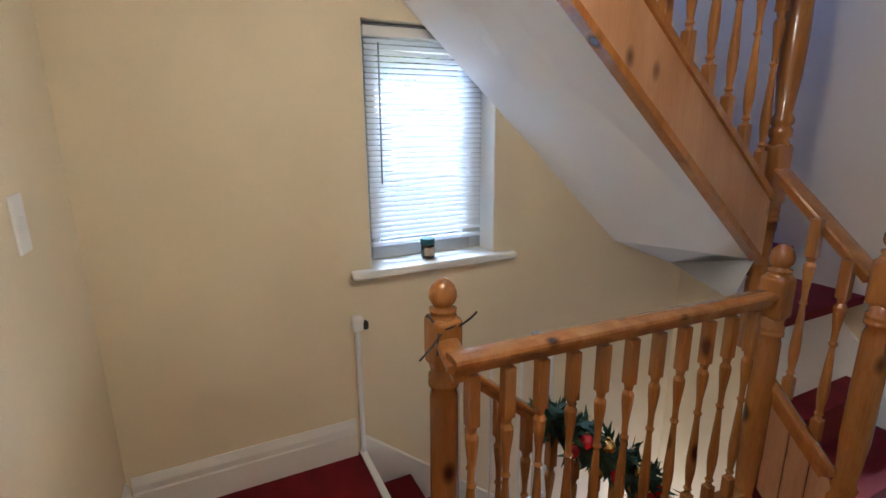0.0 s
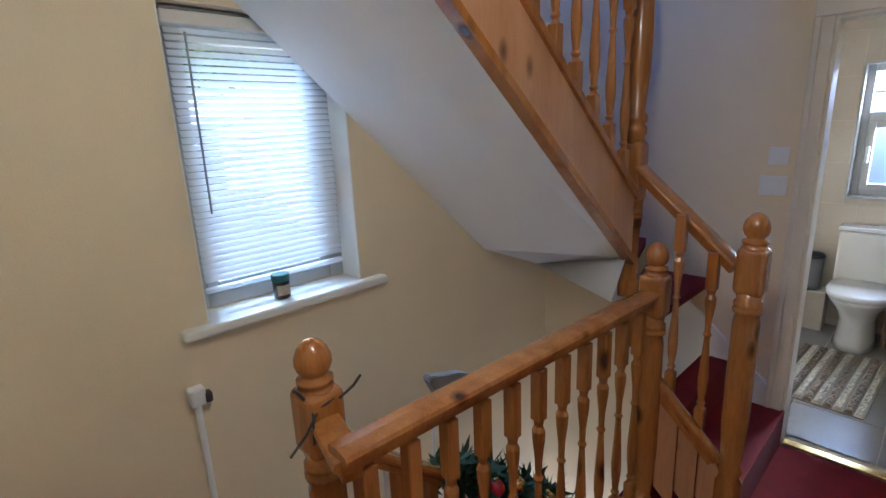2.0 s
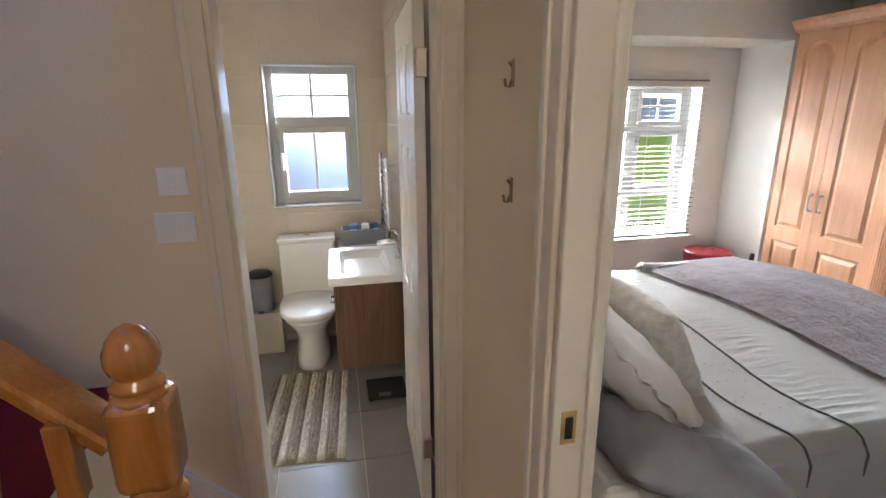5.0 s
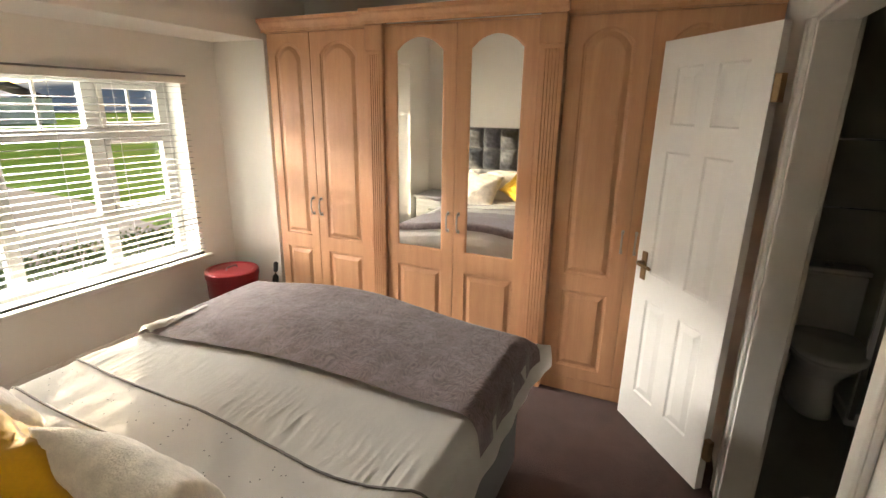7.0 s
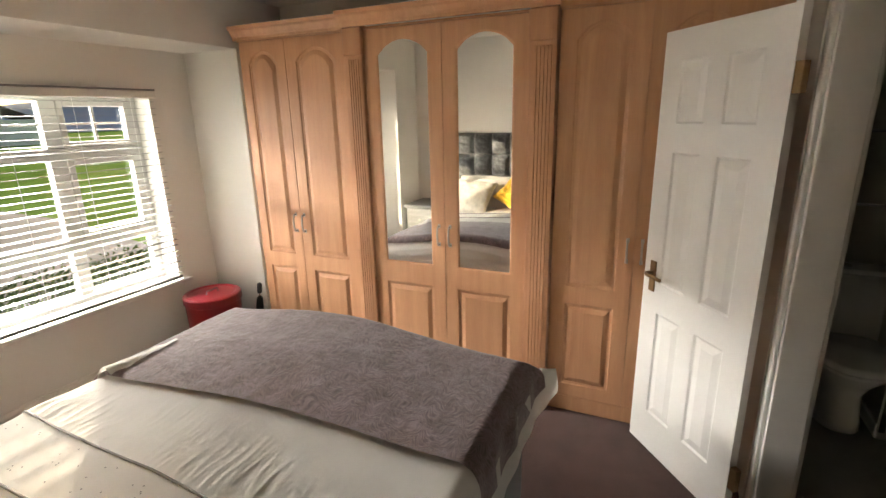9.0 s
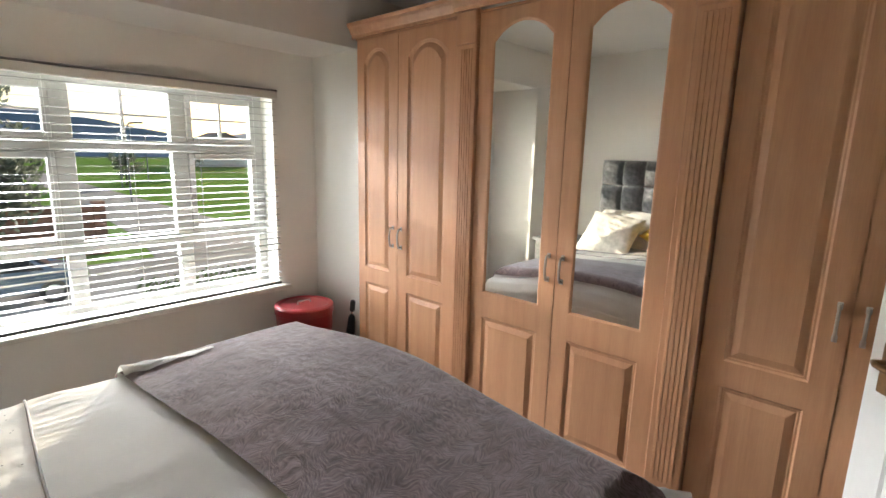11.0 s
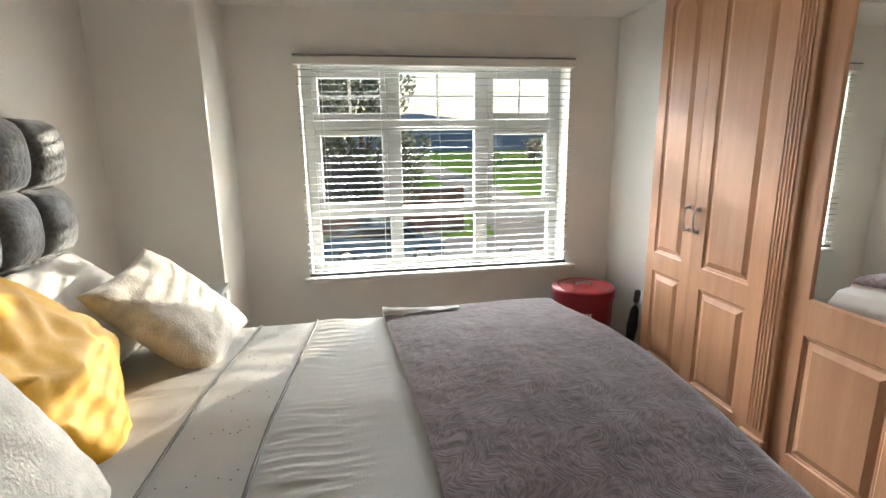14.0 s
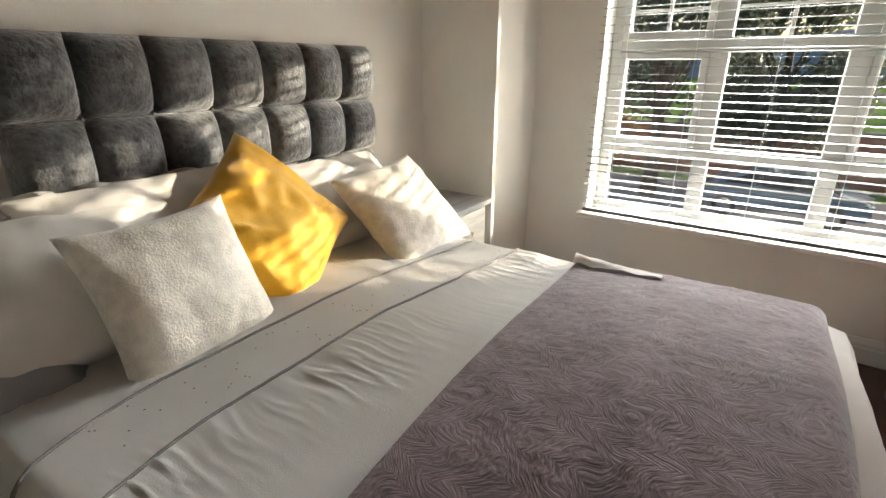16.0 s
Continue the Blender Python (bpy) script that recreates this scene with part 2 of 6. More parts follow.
def wall(name, x0, y0, z0, x1, y1, z1, material, holes=(), axis="x"):
    """Wall slab with openings cut through it. axis: the way that it runs; holes: (from, to, z from, z to)."""
    us = sorted({x0, x1} | {h[k] for h in holes for k in (0, 1)}) if axis == "x" else sorted({y0, y1} | {h[k] for h in holes for k in (0, 1)})
    zs = sorted({z0, z1} | {h[k] for h in holes for k in (2, 3)})
    b = bmesh.new()
    for ua, ub in zip(us, us[1:]):
        for za, zb in zip(zs, zs[1:]):
            um, zm = (ua + ub) / 2, (za + zb) / 2
            if any(h[0] < um < h[1] and h[2] < zm < h[3] for h in holes):
                continue
            if axis == "x":
                box(ua, y0, za, ub, y1, zb, bm=b)
            else:
                box(x0, ua, za, x1, ub, zb, bm=b)
    bmesh.ops.remove_doubles(b, verts=b.verts, dist=1e-5)
    seen = {}
    for f in b.faces:
        key = tuple(sorted(v.index for v in f.verts))
        seen.setdefault(key, []).append(f)
    b.verts.index_update()
    seen = {}
    for f in b.faces[:]:
        seen.setdefault(frozenset(v.index for v in f.verts), []).append(f)
    bmesh.ops.delete(b, geom=[f for fs in seen.values() if len(fs) > 1 for f in fs], context="FACES_ONLY")
    return tagged(part(name, b, material), kind="structure")


def structure(name, bm, material, label="", smooth=False):
    return tagged(part(name, bm, material, None, label, smooth), kind="structure")


# ---- plan ----
G = -1.12          # gable wall
LX = 1.0           # landing's wall towards the bedroom
BY = 4.12          # bathroom's door wall
HX = 1.12          # headboard wall
FY = 5.81          # bedroom's front wall beside the bay
WY = 6.31          # bay's window wall
BAYX = 1.595       # bay's side wall
WX = 3.88          # wardrobe fronts
KY = 2.68          # bedroom's back wall
CZ = 2.45          # ceilings

# ---- large structure ----
DX = 1.10  # bedroom face of the wall round the door
# landing floor (open over the stairs)
b = box(G, 0.88, -0.22, LX, 1.90, 0.0)
box(-0.13, 1.90, -0.22, LX, BY + 0.06, 0.0, bm=b)
box(LX, 0.88, -0.22, 1.9, 2.55, 0.0, bm=b)
structure("landing_floor", b, REDCARPET, "deep red fitted carpet on the landing floor")
structure("bedroom_floor", box(LX + 0.02, 2.56, -0.22, 4.6, WY + 0.3, -0.004), PINKCARPET, "dusky pink fitted carpet on the bedroom floor")
structure("hall_floor", box(G - 0.3, 0.5, -2.75, 2.2, BY + 0.1, -2.6), PINKCARPET)
# gable wall with the stair window
wall("wall_gable", G - 0.30, 0.66, -2.6, G, BY, 4.7, CREAM, [(1.975, 2.65, 0.965, 2.055)], "y")
wall("wall_landing_back", G, 0.66, -2.6, 2.2, 0.88, CZ + 2.25, CREAM)
wall("wall_landing_side", 1.9, 0.88, -0.2, 2.0, 2.55, CZ, CREAM, (), "y")
wall("wall_landing_return", LX, 2.45, -2.6, 1.9, 2.55, CZ, CREAM)
wall("wall_landing_bedroom", LX, 2.55, -2.6, LX + 0.06, BY, CZ, CREAM, [(2.745, 3.403, 0.0, 2.0)], "y")
wall("wall_bedroom_landing", LX + 0.06, 2.55, -0.2, DX, 3.5, CZ, WHITEWALL, [(2.745, 3.403, 0.0, 2.0)], "y")
wall("wall_bedroom_head", LX + 0.06, 3.5, -0.2, HX, BY + 0.12, CZ, WHITEWALL, (), "y")
wall("wall_bathroom_door", G - 0.3, BY, -2.6, LX + 0.06, BY + 0.12, 4.7, CREAM, [(0.265, 0.945, 0.0, 2.01)])
structure("landing_ceiling", box(-0.02, 0.88, CZ, 2.2, BY, CZ + 0.15), CEIL)
b = box(G - 0.3, 0.66, 4.6, 2.2, 2.75, 4.75)
box(G - 0.3, 3.65, 4.6, 2.2, BY, 4.75, bm=b)
box(G - 0.3, 2.75, 4.6, -0.95, 3.65, 4.75, bm=b)
box(-0.05, 2.75, 4.6, 2.2, 3.65, 4.75, bm=b)
structure("attic_ceiling", b, CEIL)
wall("wall_attic_side", -0.02, 0.88, CZ + 0.15, 0.10, BY, 4.6, WHITEWALL, (), "y")

# bedroom walls
wall("wall_headboard", LX, BY + 0.12, -0.2, HX, FY + 0.25, CZ + 0.1, WHITEWALL, (), "y")
wall("wall_bedroom_front", LX, FY, -0.2, BAYX, FY + 0.25, CZ + 0.1, WHITEWALL)
wall("wall_bay_left", BAYX - 0.25, FY + 0.25, -0.2, BAYX, WY + 0.22, CZ + 0.1, WHITEWALL, (), "y")
wall("wall_bay_window", BAYX, WY, -0.2, 4.10, WY + 0.22, CZ + 0.1, WHITEWALL, [(1.985, 3.66, 0.54, 1.855)])
wall("wall_bay_right", 3.985, FY, -0.2, 4.10, WY, CZ + 0.1, WHITEWALL, (), "y")
structure("bulkhead", box(BAYX, FY, 2.12, 3.985, WY, CZ), WHITEWALL, "plastered bulkhead over the bay window")
wall("wall_bedroom_side", 4.45, KY - 0.12, -0.2, 4.6, FY + 0.2, CZ + 0.1, WHITEWALL, (), "y")
wall("wall_bedroom_front_right", 4.10, FY, -0.2, 4.45, FY + 0.2, CZ + 0.1, WHITEWALL)
wall("wall_bedroom_back", DX, KY - 0.12, -0.2, 4.85, KY, CZ + 0.1, WHITEWALL, [(2.13, 3.30, 0.0, 2.0)])
structure("bedroom_ceiling", box(DX, KY, CZ, 4.45, FY, CZ + 0.12), CEIL)

# en-suite behind the bedroom's back wall
ENS = mat("ensuite_tile", (0.42, 0.40, 0.33), 0.3, vary=0.06, scale=3, bump=0.005)
structure("ensuite_floor", box(2.0, 0.9, -0.22, 4.72, KY - 0.02, 0.002), FLOORTILE)
wall("wall_ensuite_back", 2.2, 0.78, -0.2, 4.85, 0.9, CZ, ENS)
wall("wall_ensuite_left", 2.0, 0.9, -0.2, 2.08, KY - 0.12, CZ, ENS, (), "y")
wall("wall_ensuite_right", 4.72, 0.9, -0.2, 4.85, KY - 0.12, CZ, ENS, (), "y")
structure("ensuite_ceiling", box(2.0, 0.9, CZ, 4.85, KY - 0.12, CZ + 0.12), CEIL)

# bathroom
BBX0, BBX1, BBY1 = -0.95, 0.97, 6.06
structure("bathroom_floor", box(BBX0, BY + 0.06, -0.22, LX, BBY1 + 0.02, -0.006), GROUT)
wall("wall_bathroom_window", BBX0 - 0.12, BBY1, -0.2, LX, BBY1 + 0.25, CZ, GROUT, [(0.177, 0.765, 1.0, 1.925)])
wall("wall_bathroom_left", BBX0 - 0.12, BY + 0.12, -0.2, BBX0, BBY1, CZ, GROUT, (), "y")
wall("wall_bathroom_right", BBX1, BY + 0.12, -0.2, LX, BBY1, CZ, GROUT, (), "y")
structure("bathroom_ceiling", box(BBX0, BY + 0.12, CZ - 0.1, LX, BBY1, CZ + 0.1), CEIL)


# ---- landing and stairs ----
def skirting(name, x0, y0, x1, y1, out, h=0.15, parent=None):
    """Moulded skirting board along a wall line; out: the way that it faces."""
    prof = [(0, 0), (0.018, 0), (0.018, h * 0.62), (0.014, h * 0.66), (0.014, h * 0.8), (0.009, h * 0.9), (0.005, h), (0, h)]
    d = Vector((x1 - x0, y1 - y0, 0))
    n = d.length
    b = prism(prof, "y", 0, n)
    m = Matrix.Identity(4)
    ax = Vector((*out, 0)).normalized()
    ay = d.normalized()
    az = Vector((0, 0, 1))
    m = Matrix((ax.to_4d(), ay.to_4d(), az.to_4d(), (0, 0, 0, 1))).transposed()
    m[0][3], m[1][3], m[2][3] = x0, y0, 0
    m[3][0] = m[3][1] = m[3][2] = 0
    m[3][3] = 1
    bmesh.ops.transform(b, matrix=m, verts=b.verts)
    return structure(name, b, GLOSS, "white moulded skirting board along the wall")


skirting("baseboard_1", G, 0.90, G, 1.86, (1, 0), 0.2)
skirting("baseboard_2", G + 0.02, 0.88, LX, 0.88, (0, 1), 0.2)
skirting("baseboard_3", LX, 3.50, LX, BY - 0.02, (-1, 0), 0.17)


def newel(name, x, y, z0, top, label, block=(0.30, 0.125), r=0.052, acorn=True):
    """Turned newel post: lower column, rings, a square block at the rail and an acorn cap."""
    e = thing(name, pose(x, y, z0), label, "newel post", "newel posts")
    h = top - z0
    b0, b1 = h - block[0], h - block[1]
    b = lathe([(r * 1.02, 0.0), (r * 1.02, h * 0.16), (r * 0.75, h * 0.18), (r * 0.95, h * 0.20), (r * 0.72, h * 0.22), (r * 0.98, h * 0.36), (r * 0.92, b0 - 0.11),
               (r * 0.80, b0 - 0.075), (r * 1.0, b0 - 0.068), (r * 1.0, b0 - 0.055), (r * 0.84, b0 - 0.05), (r * 0.98, b0 - 0.042), (r * 0.98, b0 - 0.03), (r * 0.8, b0 - 0.022), (r * 0.98, b0 + 0.02)], 20)
    part("turned_column", b, PINE, e, smooth=True)
    part("square_block", box(-r, -r, b0, r, r, b1, 0.022, 4), PINE, e)
    if acorn:
        c = lathe([(r * 0.90, b1 - 0.012), (r * 0.86, b1 + 0.003), (r * 0.70, b1 + 0.008), (r * 0.86, b1 + 0.016), (r * 0.86, b1 + 0.024), (r * 0.58, b1 + 0.031), (r * 0.58, b1 + 0.036), (r * 0.78, b1 + 0.046),
                   (r * 0.88, b1 + 0.062), (r * 0.86, b1 + 0.080), (r * 0.70, b1 + 0.100), (r * 0.42, b1 + 0.117), (r * 0.15, b1 + 0.124), (0.001, b1 + 0.125)], 24)
        part("acorn_cap", c, PINE, e, "polished acorn cap", True)
    return e


BAL = {}


def baluster(h, parent, m, name="baluster"):
    """Turned spindle with square ends."""
    key = round(h, 3)
    if key not in BAL:
        w = 0.019
        b = box(-w, -w, 0, w, w, h * 0.13, 0.003, 1)
        box(-w, -w, h * 0.80, w, w, h, 0.003, 1, bm=b)
        lathe([(w * 0.95, h * 0.125), (w * 0.55, h * 0.145), (w * 0.9, h * 0.16), (w * 0.6, h * 0.175), (w * 0.95, h * 0.25), (w * 1.02, h * 0.31), (w * 0.78, h * 0.42), (w * 0.52, h * 0.54), (w * 0.85, h * 0.555),
               (w * 0.55, h * 0.57), (w * 0.62, h * 0.63), (w * 1.05, h * 0.72), (w * 1.1, h * 0.755), (w * 0.7, h * 0.775), (w * 0.95, h * 0.805)], 12, bm=b)
        ob = part(name, b, PINE, parent)
        BAL[key] = ob.data
    else:
        ob = new(name, BAL[key])
        ob.parent = parent
    ob.matrix_local = m
    return ob


def rail_mesh(p, q, w=0.032, h=0.052):
    """Moulded handrail from p to q (top middle line)."""
    p, q = Vector(p), Vector(q)
    d = (q - p).normalized()
    side = Vector((d.y, -d.x, 0)).normalized()
    up = side.cross(d).normalized()
    prof = [(-w * 0.62, -h), (w * 0.62, -h), (w * 0.66, -h * 0.66), (w * 0.80, -h * 0.60), (w * 0.80, -h * 0.50), (w * 1.12, -h * 0.42), (w * 1.16, -h * 0.22), (w * 1.02, -h * 0.05), (w * 0.5, 0), (0, h * 0.03),
            (-w * 0.5, 0), (-w * 1.02, -h * 0.05), (-w * 1.16, -h * 0.22), (-w * 1.12, -h * 0.42), (-w * 0.80, -h * 0.50), (-w * 0.80, -h * 0.60), (-w * 0.66, -h * 0.66)]
    b = bmesh.new()
    ra = [b.verts.new(p + side * a + up * c) for a, c in prof]
    rb = [b.verts.new(q + side * a + up * c) for a, c in prof]
    n = len(prof)
    b.faces.new(ra)
    b.faces.new(rb[::-1])
    for k in range(n):
        b.faces.new((ra[k], rb[k], rb[(k + 1) % n], ra[(k + 1) % n]))
    return b


def board(p, q, drop, thick, side_out):
    """Upright board from p to q (top line) with the given vertical depth."""
    p, q = Vector(p), Vector(q)
    s = Vector(side_out).normalized() * thick
    b = bmesh.new()
    lo = [p, q, q - Vector((0, 0, drop)), p - Vector((0, 0, drop))]
    a = [b.verts.new(v) for v in lo]
    c = [b.verts.new(v + s) for v in lo]
    b.faces.new(a)
    b.faces.new(c[::-1])
    for k in range(4):
        b.faces.new((a[k], c[k], c[(k + 1) % 4], a[(k + 1) % 4]))
    bmesh.ops.bevel(b, geom=b.edges[:], offset=0.004, segments=1, affect="EDGES")
    return b


N1, NC, NA, NB = Vector((-0.305, 1.957, 0)), Vector((-0.038, 3.27, 0)), Vector((0.250, 3.394, 0)), Vector((-0.262, 3.52, 0))
K1 = Vector((-0.105, 1.905, 0))
newel("newel_post", N1.x, N1.y, -0.25, 1.15, "varnished pine newel post with an acorn cap, twine tied round it")
newel("newel_post", NC.x, NC.y, -0.25, 1.17, "varnished pine newel post at the end of the landing rail", r=0.049)
newel("newel_post", NA.x, NA.y, 0.0, 1.29, "varnished pine newel post on the first step of the upper stairs", r=0.049)
newel("tall_newel_post", NB.x, NB.y, 0.60, 2.55, "tall varnished pine newel post at the turn of the upper stairs", block=(1.28, 1.02), r=0.046, acorn=False)
e = bpy.data.objects["tall_newel_post"]
part("upper_column", lathe([(0.044, 0.92), (0.034, 0.945), (0.044, 0.96), (0.044, 0.985), (0.034, 1.0), (0.044, 1.01), (0.044, 1.03), (0.032, 1.05), (0.046, 1.2), (0.05, 1.35), (0.046, 1.5), (0.036, 1.54), (0.047, 1.56), (0.047, 1.6), (0.036, 1.62), (0.045, 1.7), (0.045, 1.95)], 20), PINE, e, smooth=True)

# level balustrade on the landing
e = thing("landing_balustrade", pose(N1.x, N1.y, 0), "varnished knotty pine balustrade with turned spindles, on the landing edge", "balustrade")
inv = e.matrix_world.inverted()
top0, top1 = Vector((K1.x, K1.y - 0.02, 0.985)), Vector((NC.x, NC.y - 0.035, 0.985))
r = part("handrail", rail_mesh(top0 - N1, top1 - N1, 0.034, 0.055), PINE, e, smooth=False)
part("bottom_rail", rail_mesh(top0 - N1 - Vector((0, 0, 0.90)), top1 - N1 - Vector((0, 0, 0.90)), 0.03, 0.05), PINE, e)
part("return_rail", rail_mesh(Vector((K1.x + 0.02, K1.y, 0.964)) - N1, Vector((0.03, -0.005, 0.964)), 0.034, 0.055), PINE, e)
ang = math.degrees(math.atan2(-(top1 - top0).x, (top1 - top0).y))
for k in range(11):
    p = top0.lerp(top1, (k + 0.55) / 11.2) - N1
    baluster(0.855, e, pose(p.x, p.y, 0.062, 0, 0, ang))
part("landing_fascia", board((K1.x - N1.x - 0.005, -0.02, 0.0), (top1.x - N1.x - 0.03, top1.y - N1.y, 0.0), 0.26, 0.02, (-1, 0, 0)), PINEBOARD, e, "knotty pine board under the landing edge")

# lower stairs
e = thing("lower_stairs", pose(G, 1.90, 0), "carpeted straight stairs going down beside the gable wall", "stairs")
RISE, GO = 0.19, 0.222
for k in range(10):
    z = -RISE * (k + 1)
    b = box(0.035, GO * k, z - RISE - 0.03, 0.785, GO * (k + 1) + 0.012, z, 0.012, 2)
    part("step", b, REDCARPET, e)
part("wall_string", board((0.002, -0.02, 0.12), (0.002, 2.2, 0.12 - 2.2 * RISE / GO), 0.36, 0.028, (1, 0, 0)), GLOSS, e, "white painted wall string")
part("outer_string", board((0.785, 0.0, 0.05), (0.785, 2.2, 0.05 - 2.2 * RISE / GO), 0.36, 0.03, (1, 0, 0)), PINEBOARD, e)
s0 = Vector((N1.x, N1.y + 0.03, 0.88))
s1 = s0 + Vector((0.005, 2.0, -2.0 * RISE / GO))
e2 = thing("stair_balustrade", pose(N1.x, N1.y, 0), "varnished pine sloping handrail with turned spindles down the lower stairs", "balustrade")
part("handrail", rail_mesh(s0 - N1, s1 - N1, 0.03, 0.05), PINE, e2)
for k in range(16):
    p = s0.lerp(s1, (k + 0.6) / 16.5) - N1
    baluster(0.80, e2, pose(p.x, p.y, p.z - 0.845))
NL = s1
newel("newel_post", s1.x, s1.y + 0.03, -2.6, s1.z + 0.2, "varnished pine newel post at the turn of the lower stairs")

# landing nosing and stair gate
e = thing("stair_gate", pose(G, 1.885, 0), "white metal stair gate standing open over the stairs", "stair gate")
part("floor_bar", box(0.01, -0.016, 0.002, 0.77, 0.016, 0.022, 0.006, 2), WHITEPL, e)
part("upright", tube([(0.03, 0, 0.01), (0.03, 0, 0.70)], 0.012, 12), WHITEPL, e)
part("catch", box(0.005, -0.025, 0.68, 0.055, 0.03, 0.75, 0.01, 2), WHITEPL, e)
part("latch", box(0.02, 0.024, 0.685, 0.06, 0.05, 0.725, 0.008, 2), BLACKPL, e, "black plastic latch")
g0, g1 = Vector((0.735, 0.10, 0.0)), Vector((0.733, 0.585, 0.0))
for z in (0.09, 0.75):
    part("gate_rail", tube([g0 + Vector((0, 0, z)), g1 + Vector((0, 0, z))], 0.011, 10), WHITEPL, e)
for k in range(8):
    p = g0.lerp(g1, k / 7)
    part("gate_bar", tube([p + Vector((0, 0, 0.09)), p + Vector((0, 0, 0.75))], 0.006 if 0 < k < 7 else 0.011, 8), WHITEPL, e)
h0 = g1 + Vector((0, 0, 0.775))
dd = (g1 - g0).normalized()
b = bmesh.new()
prof = [(-0.05, -0.02), (0.10, -0.02), (0.11, 0.0), (0.06, 0.03), (-0.03, 0.055), (-0.085, 0.075), (-0.09, 0.06)]
lo = [b.verts.new(h0 + dd * a + Vector((-dd.y, dd.x, 0)) * 0.02 + Vector((0, 0, c))) for a, c in prof]
hi = [b.verts.new(h0 + dd * a - Vector((-dd.y, dd.x, 0)) * 0.02 + Vector((0, 0, c))) for a, c in prof]
b.faces.new(lo)
b.faces.new(hi[::-1])
for k in range(7):
    b.faces.new((lo[k], hi[k], hi[(k + 1) % 7], lo[(k + 1) % 7]))
bmesh.ops.bevel(b, geom=b.edges[:], offset=0.005, segments=2, affect="EDGES")
part("gate_handle", b, GREYPL, e, "grey plastic gate handle")

# twine round the first newel
TWINE = mat("dark_twine", (0.035, 0.028, 0.022), 0.9, vary=0.3)
b = tube([(N1.x + 0.052 * math.cos(a), N1.y + 0.052 * math.sin(a), 1.00 - 0.02 * math.sin(a) + 0.012 * math.sin(3 * a)) for a in [k * 0.35 for k in range(19)]], 0.004, 6)
tube([(N1.x + 0.05, N1.y - 0.03, 0.985), (N1.x + 0.075, N1.y - 0.075, 0.96), (N1.x + 0.06, N1.y - 0.11, 0.915)], 0.0035, 6, bm=b)
tube([(N1.x + 0.055, N1.y + 0.03, 1.0), (N1.x + 0.075, N1.y + 0.06, 1.03), (N1.x + 0.07, N1.y + 0.085, 1.045)], 0.0035, 6, bm=b)
tube([(N1.x + 0.05, N1.y - 0.04, 0.99), (N1.x + 0.08, N1.y - 0.06, 0.93)], 0.003, 6, bm=b)
tagged(part("twine", b, TWINE), "dark wire twine knotted round the newel post", "twine")

# garland on the sloping handrail
FIR = mat("fir_green", (0.018, 0.05, 0.022), 0.7, vary=0.4, scale=30)
REDBALL = mat("red_bauble", (0.42, 0.012, 0.02), 0.15, vary=0.05, bump=0, coat=0.5)
GOLDBALL = mat("gold_bauble", (0.72, 0.52, 0.18), 0.2, 0.9, vary=0.05, bump=0)
e = thing("garland", pose(0, 0, 0), "green fir garland with red and gold baubles on the sloping handrail", "garland")
rnd = random.Random(4)
b = bmesh.new()
for k in range(1500):
    f = rnd.random()
    c = s0.lerp(s1, 0.19 + 0.34 * f) + Vector((rnd.gauss(0, 0.025), rnd.gauss(0, 0.02), 0.0 + rnd.gauss(0, 0.03)))
    d = Vector((rnd.gauss(0, 1), rnd.gauss(0, 1), rnd.gauss(-0.1, 1))).normalized()
    l, w = rnd.uniform(0.05, 0.11), 0.009
    s = d.orthogonal().normalized() * w
    v = [b.verts.new(c - s * 0.4), b.verts.new(c + d * l * 0.5 + s), b.verts.new(c + d * l), b.verts.new(c + d * l * 0.5 - s)]
    b.faces.new(v)
tagged(part("fir_needles", b, FIR, e), kind="stuff")
for k, (f, dx, dz, m) in enumerate([(0.24, 0.05, -0.10, REDBALL), (0.27, 0.06, -0.02, REDBALL), (0.33, 0.055, 0.02, GOLDBALL), (0.36, 0.06, -0.09, REDBALL), (0.43, 0.05, 0.0, GOLDBALL), (0.47, 0.05, -0.1, REDBALL), (0.30, 0.06, -0.13, GOLDBALL), (0.50, 0.06, -0.03, REDBALL)]):
    c = s0.lerp(s1, f) + Vector((dx + 0.02, 0, dz + 0.03))
    bb = bmesh.new()
    bmesh.ops.create_uvsphere(bb, u_segments=14, v_segments=10, radius=0.03, matrix=Matrix.Translation(c))
    ball = part("bauble", bb, m, e, "shiny red bauble" if m is REDBALL else "shiny gold bauble", True)
    part("cap", lathe([(0.008, 0), (0.008, 0.01), (0.004, 0.012)], 8), GOLDBALL, ball).location = c + Vector((0, 0, 0.029))

# upper stairs: steps by the bathroom wall, a turn, then a straight flight over the lower stairs
e = thing("upper_stairs", pose(0, 0, 0), "carpeted upper stairs with knotty pine strings and a plastered underside", "stairs")
turn = [([(0.29, 3.42), (0.29, BY), (0.03, BY), (0.03, 3.42)], 0.0, 0.19), ([(0.03, 3.42), (0.03, BY), (-0.10, BY), (-0.10, 3.42)], 0.0, 0.38),
        ([(-0.10, 3.45), (-0.10, BY), (-0.45, BY), (-0.262, 3.52)], 0.76, 0.80), ([(-0.262, 3.52), (-0.45, BY), (G, BY), (G, 3.95)], 0.92, 0.97), ([(-0.262, 3.52), (G, 3.95), (G, 3.52)], 1.08, 1.12)]
for poly, za, zb in turn:
    part("step", prism(poly, "z", za, zb), REDCARPET, e)
